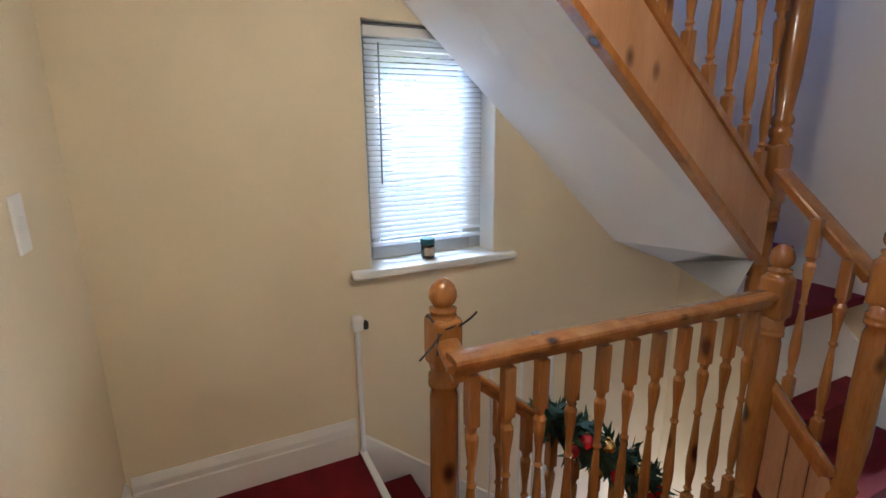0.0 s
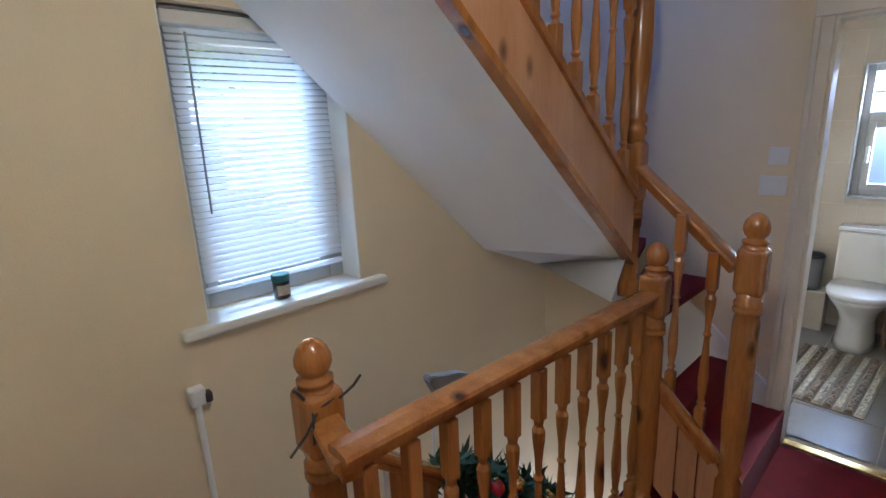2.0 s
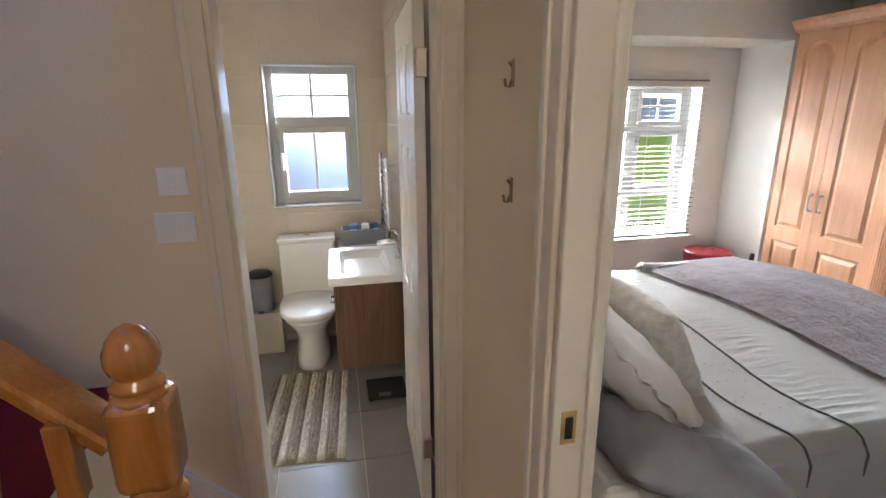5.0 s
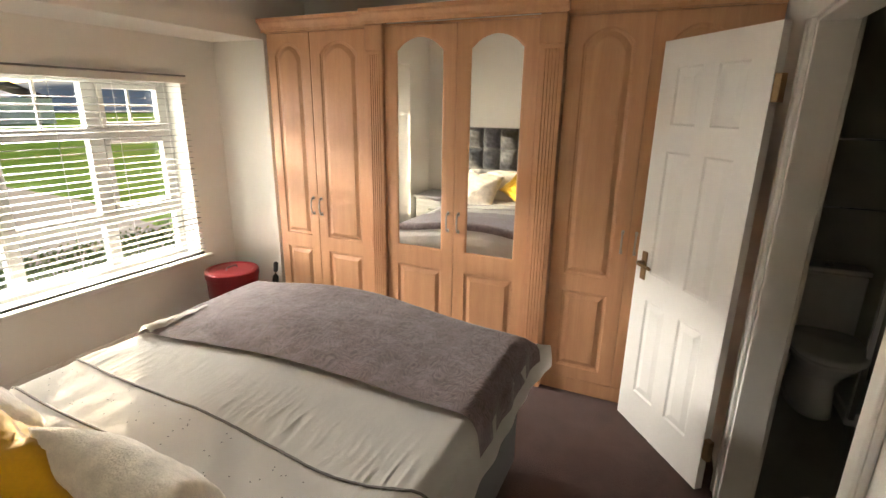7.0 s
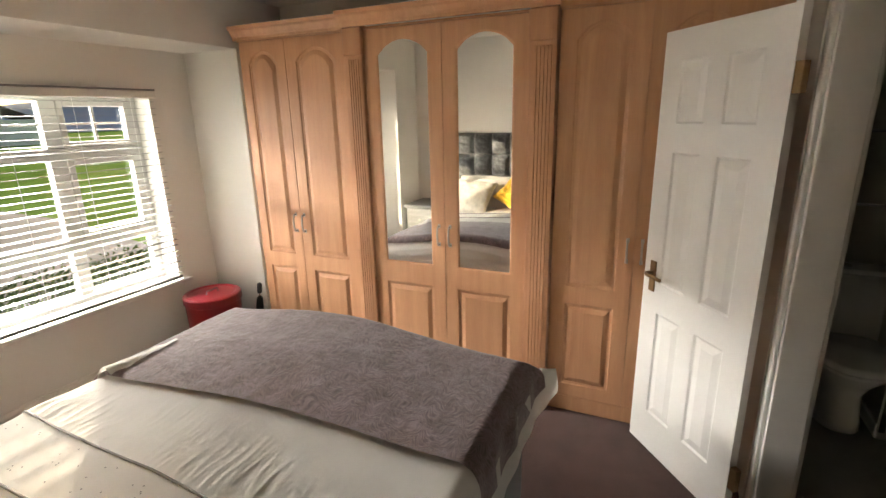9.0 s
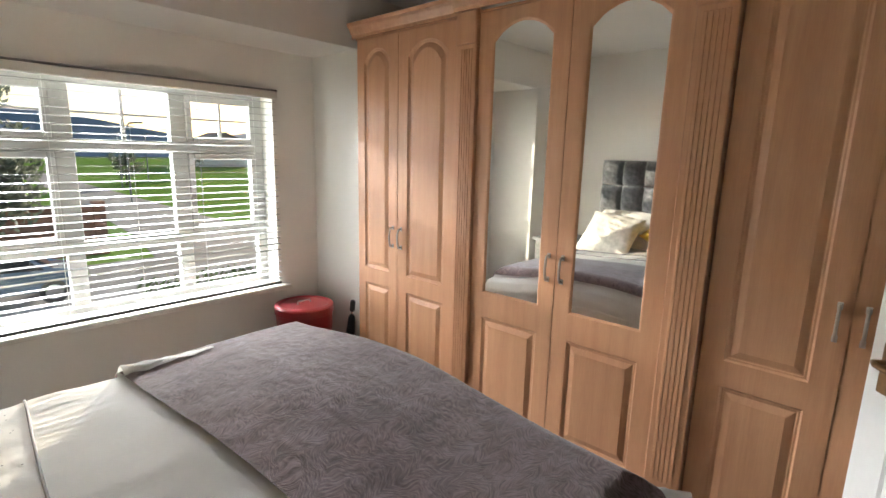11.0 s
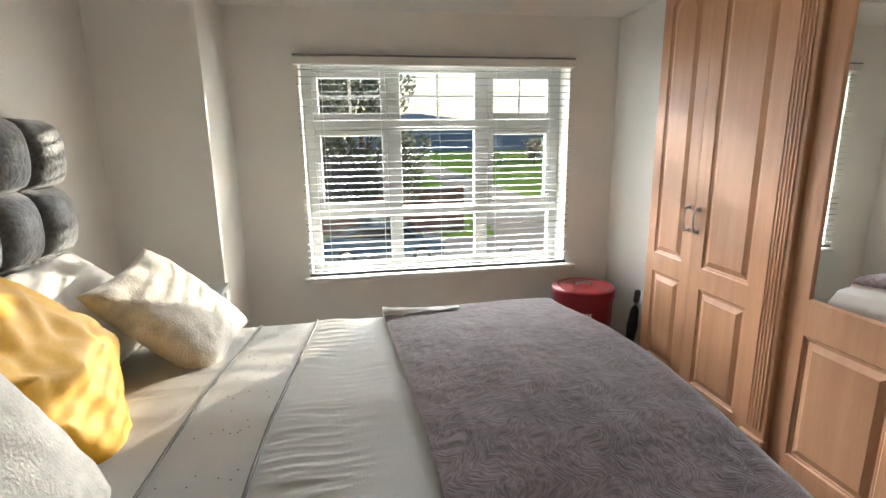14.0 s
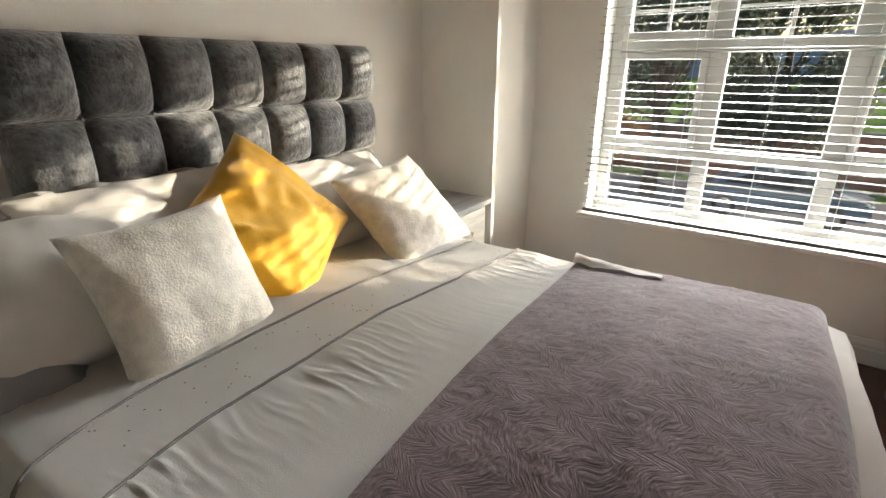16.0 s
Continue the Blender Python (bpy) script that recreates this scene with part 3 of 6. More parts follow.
for k in range(11):
    y = 3.52 - 0.225 * k
    z = 1.09 + 0.843 * (3.37 - y) + 0.27
    b = box(G, y - 0.24, z - 0.03, -0.26, y, z, 0.008, 1)
    box(G, y - 0.03, z - 0.18, -0.26, y - 0.01, z - 0.03, bm=b)
    part("step", b, REDCARPET, e)
SL = 0.843
def string_low(y):
    return 1.09 + SL * (3.37 - y)
yy0, yy1 = 3.47, 0.9
poly = [(yy0, string_low(yy0)), (yy0, string_low(yy0) + 0.31), (yy1, string_low(yy1) + 0.31), (yy1, string_low(yy1))]
part("outer_string", prism(poly, "x", -0.26, -0.23), PINEBOARD, e, "knotty pine stair string")
for off, hgt in ((0.0, 0.03), (0.29, 0.03)):
    poly = [(yy0, string_low(yy0) + off - 0.004), (yy0, string_low(yy0) + off + hgt), (yy1, string_low(yy1) + off + hgt), (yy1, string_low(yy1) + off - 0.004)]
    part("string_moulding", prism(poly, "x", -0.262, -0.214), PINE, e, "dark-edged pine moulding")
# plastered underside
P1, P2, P3, P4 = Vector((G, 3.505, 0.93)), Vector((-0.24, 3.44, string_low(3.44) + 0.005)), Vector((-0.24, 3.32, 0.865)), Vector((G, 4.02, 0.727))
b = bmesh.new()
U1, U2 = Vector((G, 0.9, 0.93 + 0.90 * 2.605)), Vector((-0.24, 0.9, string_low(0.9) + 0.005))
lo = [b.verts.new(p) for p in (U1, U2, P2, P1)]
hi = [b.verts.new(p + Vector((0, 0, 0.05))) for p in (U1, U2, P2, P1)]
b.faces.new(lo)
b.faces.new(hi[::-1])
for k in range(4):
    b.faces.new((lo[k], hi[k], hi[(k + 1) % 4], lo[(k + 1) % 4]))
part("sloping_underside", b, SOFFIT, e, "white plastered sloping underside of the stairs")
b = bmesh.new()
Q3, Q4 = Vector((-0.24, BY, 0.75)), Vector((G, BY, 0.70))
q = [b.verts.new(p) for p in (P1, P2, P3, P4, Q3, Q4)]
b.faces.new((q[0], q[1], q[2], q[3]))
b.faces.new((q[3], q[2], q[4], q[5]))
bmesh.ops.solidify(b, geom=b.faces[:], thickness=-0.02)
part("turn_underside", b, SOFFIT, e)
# short sloping balustrade beside the first steps
e = thing("short_balustrade", pose(0, 0, 0), "short sloping pine handrail with spindles beside the first steps", "balustrade")
h0, h1 = Vector((NB.x + 0.03, NB.y - 0.01, 1.44)), Vector((NA.x - 0.035, NA.y, 1.10))
part("handrail", rail_mesh(h0, h1, 0.032, 0.052), PINE, e)
c0, c1 = Vector((NC.x + 0.035, NC.y + 0.03, 0.60)), Vector((NA.x - 0.03, NA.y - 0.01, 0.30))
part("sloping_string", rail_mesh(c0, c1, 0.03, 0.06), PINE, e)
for k, f in enumerate((0.28, 0.66)):
    a, c = h0.lerp(h1, f + 0.1), c0.lerp(c1, f)
    baluster(round(a.z - 0.05 - c.z + 0.02, 3), e, pose((a.x + c.x) / 2, (a.y + c.y) / 2, c.z - 0.02))
for k in range(3):
    p, q = c0.lerp(c1, k / 3), c0.lerp(c1, (k + 1) / 3)
    part("panel_board", board((p.x, p.y, p.z - 0.05), (q.x - 0.004, q.y, q.z - 0.05), min(p.z, q.z) - 0.05, 0.016, (0.3, -1, 0)), PINEBOARD, e)
# upper flight balustrade
e = thing("upper_balustrade", pose(0, 0, 0), "pine handrail and turned spindles climbing beside the upper flight", "balustrade")
for k in range(14):
    y = 3.38 - 0.125 * k
    baluster(0.78, e, pose(-0.246, y, string_low(y) + 0.32))
part("handrail", rail_mesh((-0.246, 3.49, string_low(3.49) + 1.13), (-0.246, 1.3, string_low(1.3) + 1.13)), PINE, e)
skirting("baseboard_4", 0.03, BY, 0.215, BY, (0, -1), 0.16)
b = prism([(0.235, 0.0), (0.215, 0.30), (-0.25, 0.72), (-0.45, 0.72), (-0.45, 0.2)], "y", BY - 0.02, BY)
structure("trim_stair_skirting", b, GLOSS, "white painted stair skirting on the wall")


# ---- switches ----
def switch_plate(x, y, z, face, w=0.086, h=0.086):
    """Light switch with its rocker. face: turn about z so that it looks out from the wall."""
    e = thing("light_switch", pose(x, y, z, 0, 0, face), "white plastic light switch plate on the wall", "light switch", "light switches")
    part("plate", box(-w / 2, -0.009, -h / 2, w / 2, 0.0, h / 2, 0.003, 2), WHITEPL, e)
    part("rocker", box(-0.012, -0.013, -0.02, 0.012, -0.006, 0.02, 0.002, 1), WHITEPL, e)


switch_plate(0.128, BY, 1.295, 0, 0.11, 0.09)
switch_plate(0.137, BY, 1.43, 0, 0.08, 0.08)
switch_plate(-0.55, 0.88, 1.38, 180, 0.086, 0.15)

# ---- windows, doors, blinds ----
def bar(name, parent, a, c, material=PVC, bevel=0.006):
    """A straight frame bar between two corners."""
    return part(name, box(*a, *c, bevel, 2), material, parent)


def blind(name, x0, x1, z0, z1, tilt, pitch, depth, m, label, cords, material):
    """Venetian blind in its own plane: x along the width, y towards the room."""
    e = thing(name, m, label, "blind")
    part("headrail", box(x0 - 0.01, -0.03, z1, x1 + 0.01, 0.03, z1 + 0.045, 0.004, 1), GLOSS, e, "white boxed headrail")
    # dark strip put in as the shadow gap over the headrail
    part("head_shadow_strip", box(x0 - 0.01, -0.03, z1 + 0.046, x1 + 0.01, 0.028, z1 + 0.056, 0.002, 1), GREYPL, e, "dark strip in place of the shadow above the headrail")
    n = int((z1 - z0) / pitch)
    b = bmesh.new()
    seg = 4
    t = radians(tilt)
    first = None
    for k in range(n):
        z = z1 - pitch * (k + 0.6)
        if first is None:
            for s in range(seg + 1):
                u = -depth / 2 + depth * s / seg
                crown = 0.0022 * (1 - (2 * u / depth) ** 2)
                y, zz = u * math.cos(t) - crown * math.sin(t), u * math.sin(t) + crown * math.cos(t)
                for x in (x0, x1):
                    b.verts.new((x, y, zz))
            b.verts.ensure_lookup_table()
            for s in range(seg):
                b.faces.new((b.verts[2 * s], b.verts[2 * s + 1], b.verts[2 * s + 3], b.verts[2 * s + 2]))
            ob = part("slat", b, material, e)
            first = ob.data
        else:
            ob = new("slat", first)
            ob.parent = e
        ob.matrix_local = pose(0, 0, z, random.Random(k).gauss(0, 0.8))
    part("bottom_rail", box(x0, -0.014, z0 - 0.02, x1, 0.014, z0, 0.004, 1), material, e)
    for c in cords:
        part("ladder_cord", tube([(c, depth / 2 + 0.002, z0), (c, depth / 2 + 0.002, z1)], 0.0012, 5), WHITEPL, e)
    return e


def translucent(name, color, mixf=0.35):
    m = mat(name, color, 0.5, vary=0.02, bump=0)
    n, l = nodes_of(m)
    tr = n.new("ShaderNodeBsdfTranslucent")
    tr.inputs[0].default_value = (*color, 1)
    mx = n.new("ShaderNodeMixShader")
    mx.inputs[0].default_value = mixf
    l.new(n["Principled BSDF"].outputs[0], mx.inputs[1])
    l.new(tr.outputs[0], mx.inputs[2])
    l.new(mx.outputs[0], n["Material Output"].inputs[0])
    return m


SLAT = translucent("white_blind_slat", (0.85, 0.86, 0.88), 0.42)
# cream slats; their dark base colour stands in for less light on them
WOODSLAT = translucent("darkened_cream_slat", (0.135, 0.132, 0.12), 0.02)

# gable window: frame set back in its reveal
e = tagged(new("window_1"), "white plastic gable window in a deep reveal", "window", kind="structure")
FX = G - 0.20
y0, y1, z0, z1 = 1.975, 2.65, 0.965, 2.055
bar("window_frame", e, (FX, y0, z0), (FX + 0.06, y0 + 0.055, z1))
bar("window_frame", e, (FX, y1 - 0.075, z0), (FX + 0.06, y1, z1))
bar("window_frame", e, (FX, y0 + 0.055, z1 - 0.055), (FX + 0.06, y1 - 0.075, z1))
bar("window_frame", e, (FX, y0 + 0.055, z0), (FX + 0.06, y1 - 0.075, z0 + 0.06))
bar("sash", e, (FX + 0.015, y0 + 0.055, z0 + 0.06), (FX + 0.07, y0 + 0.10, z1 - 0.055))
bar("sash", e, (FX + 0.015, y1 - 0.12, z0 + 0.06), (FX + 0.07, y1 - 0.075, z1 - 0.055))
bar("sash", e, (FX + 0.015, y0 + 0.10, z0 + 0.06), (FX + 0.07, y1 - 0.12, z0 + 0.105))
bar("sash", e, (FX + 0.015, y0 + 0.10, z1 - 0.10), (FX + 0.07, y1 - 0.12, z1 - 0.055))
pane = part("pane", box(FX + 0.035, y0 + 0.10, z0 + 0.105, FX + 0.04, y1 - 0.12, z1 - 0.10), GLASS, e)
pane.visible_shadow = False
part("reveal_trim", box(FX + 0.062, y1 - 0.005, z0 + 0.004, G - 0.001, y1 - 0.0005, z1 - 0.001), GLOSS, e)
part("reveal_trim", box(FX + 0.062, y0 + 0.0005, z0 + 0.004, G - 0.001, y0 + 0.005, z1 - 0.001), GLOSS, e)
part("window_handle", box(FX + 0.07, y1 - 0.10, 1.36, FX + 0.10, y1 - 0.08, 1.48, 0.006, 2), WHITEPL, e)
b = box(FX + 0.06, y0 - 0.003, 0.93, G, y1 + 0.003, 0.966, 0.0)
part("window_sill", box(G - 0.13, y0 + 0.002, 0.93, G + 0.055, y1 - 0.002, 0.968, 0.01, 3), GLOSS, e)
part("window_sill", box(G + 0.001, 1.875, 0.928, G + 0.056, 2.765, 0.967, 0.012, 3), GLOSS, e)
blind("venetian_blind", 0.0, 0.60, 0.10, 1.03, 56, 0.0245, 0.025, pose(G - 0.085, 2.612, 0.965, 0, 0, -90) @ Matrix.Diagonal((1, -1, 1, 1)), "white narrow venetian blind hanging in the gable window", (0.1, 0.5), SLAT)
e = thing("blind_wand", pose(G - 0.05, 2.065, 1.35), "clear plastic tilt wand hanging from the blind", "blind wand")
part("wand", tube([(0, 0, 0), (0.004, 0.003, 0.62)], 0.004, 8), GREYPL, e)
e = thing("jar", pose(G - 0.035, 2.285, 0.968), "dark glass candle jar with a teal lid on the window sill", "jar")
TEAL = mat("teal_lid", (0.03, 0.13, 0.13), 0.35, vary=0.15)
JARG = mat("dark_amber_glass", (0.02, 0.012, 0.01), 0.12, vary=0.2, coat=0.6)
PAPER = mat("paper_label", (0.45, 0.36, 0.24), 0.7, vary=0.25, scale=60)
part("body", lathe([(0.028, 0), (0.034, 0.004), (0.035, 0.07), (0.032, 0.078)], 24), JARG, e, smooth=True)
part("lid", lathe([(0.036, 0.074), (0.037, 0.079), (0.037, 0.1), (0.034, 0.103), (0.0, 0.103)], 24, cap=False), TEAL, e, "teal lid")
b = bmesh.new()
vs = [[b.verts.new((0.0356 * math.cos(a), 0.0356 * math.sin(a), z)) for a in [-0.9 + 0.2 * k for k in range(9)]] for z in (0.018, 0.06)]
for k in range(8):
    b.faces.new((vs[0][k], vs[0][k + 1], vs[1][k + 1], vs[1][k]))
part("paper_label", b, PAPER, e, "tan paper label")

# bathroom window
e = tagged(new("window_2"), "white plastic bathroom window with frosted panes", "window", kind="structure")
x0, x1, z0, z1, WYB = 0.177, 0.765, 1.0, 1.925, 6.06
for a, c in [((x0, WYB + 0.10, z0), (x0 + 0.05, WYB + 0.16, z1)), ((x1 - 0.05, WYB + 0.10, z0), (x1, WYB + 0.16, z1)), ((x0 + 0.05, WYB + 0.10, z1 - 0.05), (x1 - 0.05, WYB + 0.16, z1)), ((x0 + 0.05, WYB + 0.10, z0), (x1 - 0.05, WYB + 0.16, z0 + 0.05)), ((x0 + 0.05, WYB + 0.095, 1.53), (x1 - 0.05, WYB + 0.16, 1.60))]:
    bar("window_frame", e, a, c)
for a, c in [((x0 + 0.05, WYB + 0.085, z0 + 0.05), (x0 + 0.095, WYB + 0.14, 1.53)), ((x1 - 0.085, WYB + 0.085, z0 + 0.05), (x1 - 0.05, WYB + 0.14, 1.53)), ((x0 + 0.095, WYB + 0.085, z0 + 0.05), (x1 - 0.085, WYB + 0.14, z0 + 0.09)), ((x0 + 0.095, WYB + 0.085, 1.49), (x1 - 0.085, WYB + 0.14, 1.53))]:
    bar("sash", e, a, c)
bar("glazing_bar", e, (0.46, WYB + 0.12, z0 + 0.09), (0.482, WYB + 0.14, 1.49))
bar("glazing_bar", e, (0.46, WYB + 0.12, 1.60), (0.482, WYB + 0.14, z1 - 0.05))
bar("glazing_bar", e, (x0 + 0.05, WYB + 0.12, 1.728), (x1 - 0.05, WYB + 0.14, 1.746))
for nm, a, c, m in (("pane", (x0 + 0.09, WYB + 0.143, z0 + 0.08), (x1 - 0.08, WYB + 0.147, 1.50), FROST), ("pane", (x0 + 0.045, WYB + 0.143, 1.595), (x1 - 0.045, WYB + 0.147, z1 - 0.045), FROST)):
    pn = part(nm, box(*a, *c), m, e)
    pn.visible_shadow = False
part("window_handle", box(x0 + 0.06, WYB + 0.05, 1.24, x0 + 0.082, WYB + 0.085, 1.36, 0.006, 2), WHITEPL, e)
part("reveal_trim", box(x0 - 0.012, WYB - 0.008, z0 - 0.012, x1 + 0.012, WYB + 0.10, z0 + 0.003, 0.003, 1), PVC, e)
part("reveal_trim", box(x0 - 0.012, WYB - 0.008, z1 - 0.003, x1 + 0.012, WYB + 0.10, z1 + 0.012, 0.003, 1), PVC, e)
part("reveal_trim", box(x0 - 0.012, WYB - 0.008, z0 + 0.003, x0 + 0.003, WYB + 0.10, z1 - 0.003, 0.003, 1), PVC, e)
part("reveal_trim", box(x1 - 0.003, WYB - 0.008, z0 + 0.003, x1 + 0.012, WYB + 0.10, z1 - 0.003, 0.003, 1), PVC, e)

# bedroom window: three lights across, three rows
e = tagged(new("window_3"), "white plastic three-light bedroom window in the bay", "window", kind="structure")
x0, x1, z0, z1 = 1.985, 3.66, 0.54, 1.855
FYW = WY + 0.145
D0, D1 = FYW, FYW + 0.06
xs = [x0, 2.54, 3.115, x1]
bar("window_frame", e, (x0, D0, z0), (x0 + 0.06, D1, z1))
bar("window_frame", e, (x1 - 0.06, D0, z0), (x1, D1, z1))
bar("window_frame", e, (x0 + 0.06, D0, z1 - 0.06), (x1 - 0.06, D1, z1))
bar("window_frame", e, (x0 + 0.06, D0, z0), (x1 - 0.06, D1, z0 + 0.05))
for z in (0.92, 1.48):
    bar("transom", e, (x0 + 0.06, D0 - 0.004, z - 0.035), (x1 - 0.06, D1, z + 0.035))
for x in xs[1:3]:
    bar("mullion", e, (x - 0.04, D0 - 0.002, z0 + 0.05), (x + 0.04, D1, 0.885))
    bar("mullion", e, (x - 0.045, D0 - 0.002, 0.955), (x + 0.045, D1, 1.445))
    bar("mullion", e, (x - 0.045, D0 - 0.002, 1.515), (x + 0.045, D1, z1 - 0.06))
for k in range(3):
    xa, xb = xs[k] + (0.06 if k == 0 else 0.045), xs[k + 1] - (0.06 if k == 2 else 0.045)
    for za, zb in ((z0 + 0.05, 0.885), (0.955, 1.445), (1.515, z1 - 0.06)):
        if k != 1 and za > 0.9:
            for a, c in (((xa, D0 - 0.012, za), (xa + 0.035, D1 - 0.02, zb)), ((xb - 0.035, D0 - 0.012, za), (xb, D1 - 0.02, zb)), ((xa + 0.035, D0 - 0.012, za), (xb - 0.035, D1 - 0.02, za + 0.035)), ((xa + 0.035, D0 - 0.012, zb - 0.035), (xb - 0.035, D1 - 0.02, zb))):
                bar("sash", e, a, c)
        pn = part("pane", box(xa, D0 + 0.035, za, xb, D0 + 0.039, zb), GLASS, e)
        pn.visible_shadow = False
        if za > 1.5:
            bar("glazing_bar", e, ((xa + xb) / 2 - 0.009, D0 + 0.02, za), ((xa + xb) / 2 + 0.009, D0 + 0.034, zb), PVC, 0.002)
            bar("glazing_bar", e, (xa, D0 + 0.022, 1.65), (xb, D0 + 0.032, 1.664), PVC, 0.002)
part("window_sill", box(1.94, WY - 0.06, 0.515, 3.73, WY + 0.002, 0.543, 0.008, 3), GLOSS, e, "white painted window board")
part("window_sill", box(x0, WY + 0.002, 0.515, x1, FYW, 0.541, 0.004, 1), GLOSS, e)
blind("venetian_blind", 0.0, 1.685, 0.035, 1.27, 0, 0.041, 0.047, pose(1.972, WY - 0.034, 0.54), "venetian blind with darkened cream slats hanging open in the bedroom window", (0.14, 0.48, 0.84, 1.20, 1.55), WOODSLAT)


def door_frame(e, axis, a0, a1, h, w0, w1, mat_in=CASING, width=0.072):
    """Lining and moulded architraves round a door opening. axis: the way the wall runs; w0, w1: the wall's two faces."""
    def put(nm, u0, z0, u1, z1, v0, v1, bev=0.004):
        c = (u0, v0, z0, u1, v1, z1) if axis == "x" else (v0, u0, z0, v1, u1, z1)
        part(nm, box(*c, bev, 2), mat_in, e)
    t = 0.026
    put("jamb", a0, 0, a0 + t, h - t, w0 + 0.001, w1 - 0.001)
    put("jamb", a1 - t, 0, a1, h - t, w0 + 0.001, w1 - 0.001)
    put("head", a0, h - t, a1, h, w0 + 0.001, w1 - 0.001)
    for face, out in ((w0, -1), (w1, 1)):
        for lo, hi, zz0, zz1 in ((a0 - width + 0.012, a0 + 0.012, 0, h - 0.012), (a1 - 0.012, a1 + width - 0.012, 0, h - 0.012), (a0 - width + 0.012, a1 + width - 0.012, h - 0.012, h + width - 0.012)):
            v = sorted((face, face + out * 0.016))
            put("architrave", lo, zz0, hi, zz1, v[0], v[1], 0.005)
            if zz0 == 0:
                m = (lo, lo + 0.022) if hi > a1 + 0.03 else (hi - 0.022, hi)
                m = (lo + 0.045, hi - 0.003) if hi > a1 + 0.03 else (lo + 0.003, hi - 0.045)
                v = sorted((face + out * 0.015, face + out * 0.024))
                put("architrave_bead", m[0], zz0 + 0.002, m[1], zz1, v[0], v[1], 0.004)


def panel_rings(b, x0, z0, x1, z1, fx0, fz0, fx1, fz1, arch, y, sgn, steps, fill=True):
    """Cell of a door face (x0..x1, z0..z1) around a panel outline (fx.., fz..) with an arched head; steps: (inset, depth) rings."""
    def outline(ins):
        a0, a1, c0, c1 = fx0 + ins, fx1 - ins, fz0 + ins, fz1 - ins
        pts = [(a0, c0), ((a0 + a1) / 2, c0), (a1, c0)]
        if arch:
            n = 10
            spring = c1 - arch
            pts.append((a1, spring))
            for k in range(n + 1):
                u = k / n
                s = math.sin(math.pi * u) ** 0.75 if 0 < u < 1 else 0
                pts.append((a1 - (a1 - a0) * (0.04 + 0.92 * u), spring + 0.012 + (arch - 0.012) * s))
            pts.append((a0, spring))
        else:
            pts += [(a1, (c0 + c1) / 2), (a1, c1), ((a0 + a1) / 2, c1), (a0, c1), (a0, (c0 + c1) / 2)]
        return pts
    base = outline(0)
    outer = []
    m = len(base)
    for k, (px, pz) in enumerate(base):
        if k < 3:
            outer.append(((x0, (x0 + x1) / 2, x1)[k], z0))
        elif arch:
            if k == 3:
                outer.append((x1, pz))
            elif k == m - 1:
                outer.append((x0, pz))
            else:
                u = (k - 4) / 10
                outer.append((x1 - (x1 - x0) * u, z1))
        else:
            outer.append([(x1, (z0 + z1) / 2), (x1, z1), ((x0 + x1) / 2, z1), (x0, z1), (x0, (z0 + z1) / 2)][k - 3])
    loops = [[b.verts.new((px, y, pz)) for px, pz in outer]] + [[b.verts.new((px, y + sgn * dep, pz)) for px, pz in outline(ins)] for ins, dep in steps]
    for u, w in zip(loops, loops[1:]):
        for k in range(m):
            b.faces.new((u[k], u[(k + 1) % m], w[(k + 1) % m], w[k]))
    if fill:
        b.faces.new(loops[-1])
    return loops[-1]


RAISED = [(0.0, 0.0), (0.007, 0.006), (0.013, 0.006), (0.016, 0.008), (0.020, 0.008), (0.045, -0.001)]


def six_panel(w, h, t, name, parent, material):
    """Six-panel door leaf; local x along its width from the hinge, y through its thickness."""
    b = bmesh.new()
    rows = [(0.0, 0.80, 0.20, 0.73), (0.80, 1.56, 0.87, 1.48), (1.56, h, 1.60, h - 0.12)]
    half = w / 2
    for y, sgn in ((0.0, 1), (t, -1)):
        for za, zb, fa, fb in rows:
            for xa, xb, ga, gb in ((0, half, 0.11, half - 0.045), (half, w, half + 0.045, w - 0.11)):
                panel_rings(b, xa, za, xb, zb, ga, fa, gb, fb, 0, y, sgn, [(0, 0), (0.008, 0.007), (0.016, 0.007), (0.045, 0.001)])
    bmesh.ops.remove_doubles(b, verts=b.verts, dist=1e-5)
    ob = part(name, b, material, parent)
    part("edge", box(0.0, 0.0012, 0.0, 0.004, t - 0.0012, h), material, ob)
    part("edge", box(w - 0.004, 0.0012, 0.0, w, t - 0.0012, h), material, ob)
    part("edge", box(0.004, 0.0012, h - 0.004, w - 0.004, t - 0.0012, h), material, ob)
    return ob


def lever_handle(parent, x, z, y, sgn, material, toward):
    b = box(x - 0.02, min(y, y + sgn * 0.008), z - 0.075, x + 0.02, max(y, y + sgn * 0.008), z + 0.075, 0.004, 2)
    plate = part("handle_plate", b, material, parent)
    part("lever", tube([(x, y, z + 0.02), (x, y + sgn * 0.045, z + 0.02), (x + toward * 0.02, y + sgn * 0.055, z + 0.02), (x + toward * 0.11, y + sgn * 0.052, z + 0.016)], 0.0085, 10), material, plate, smooth=True)


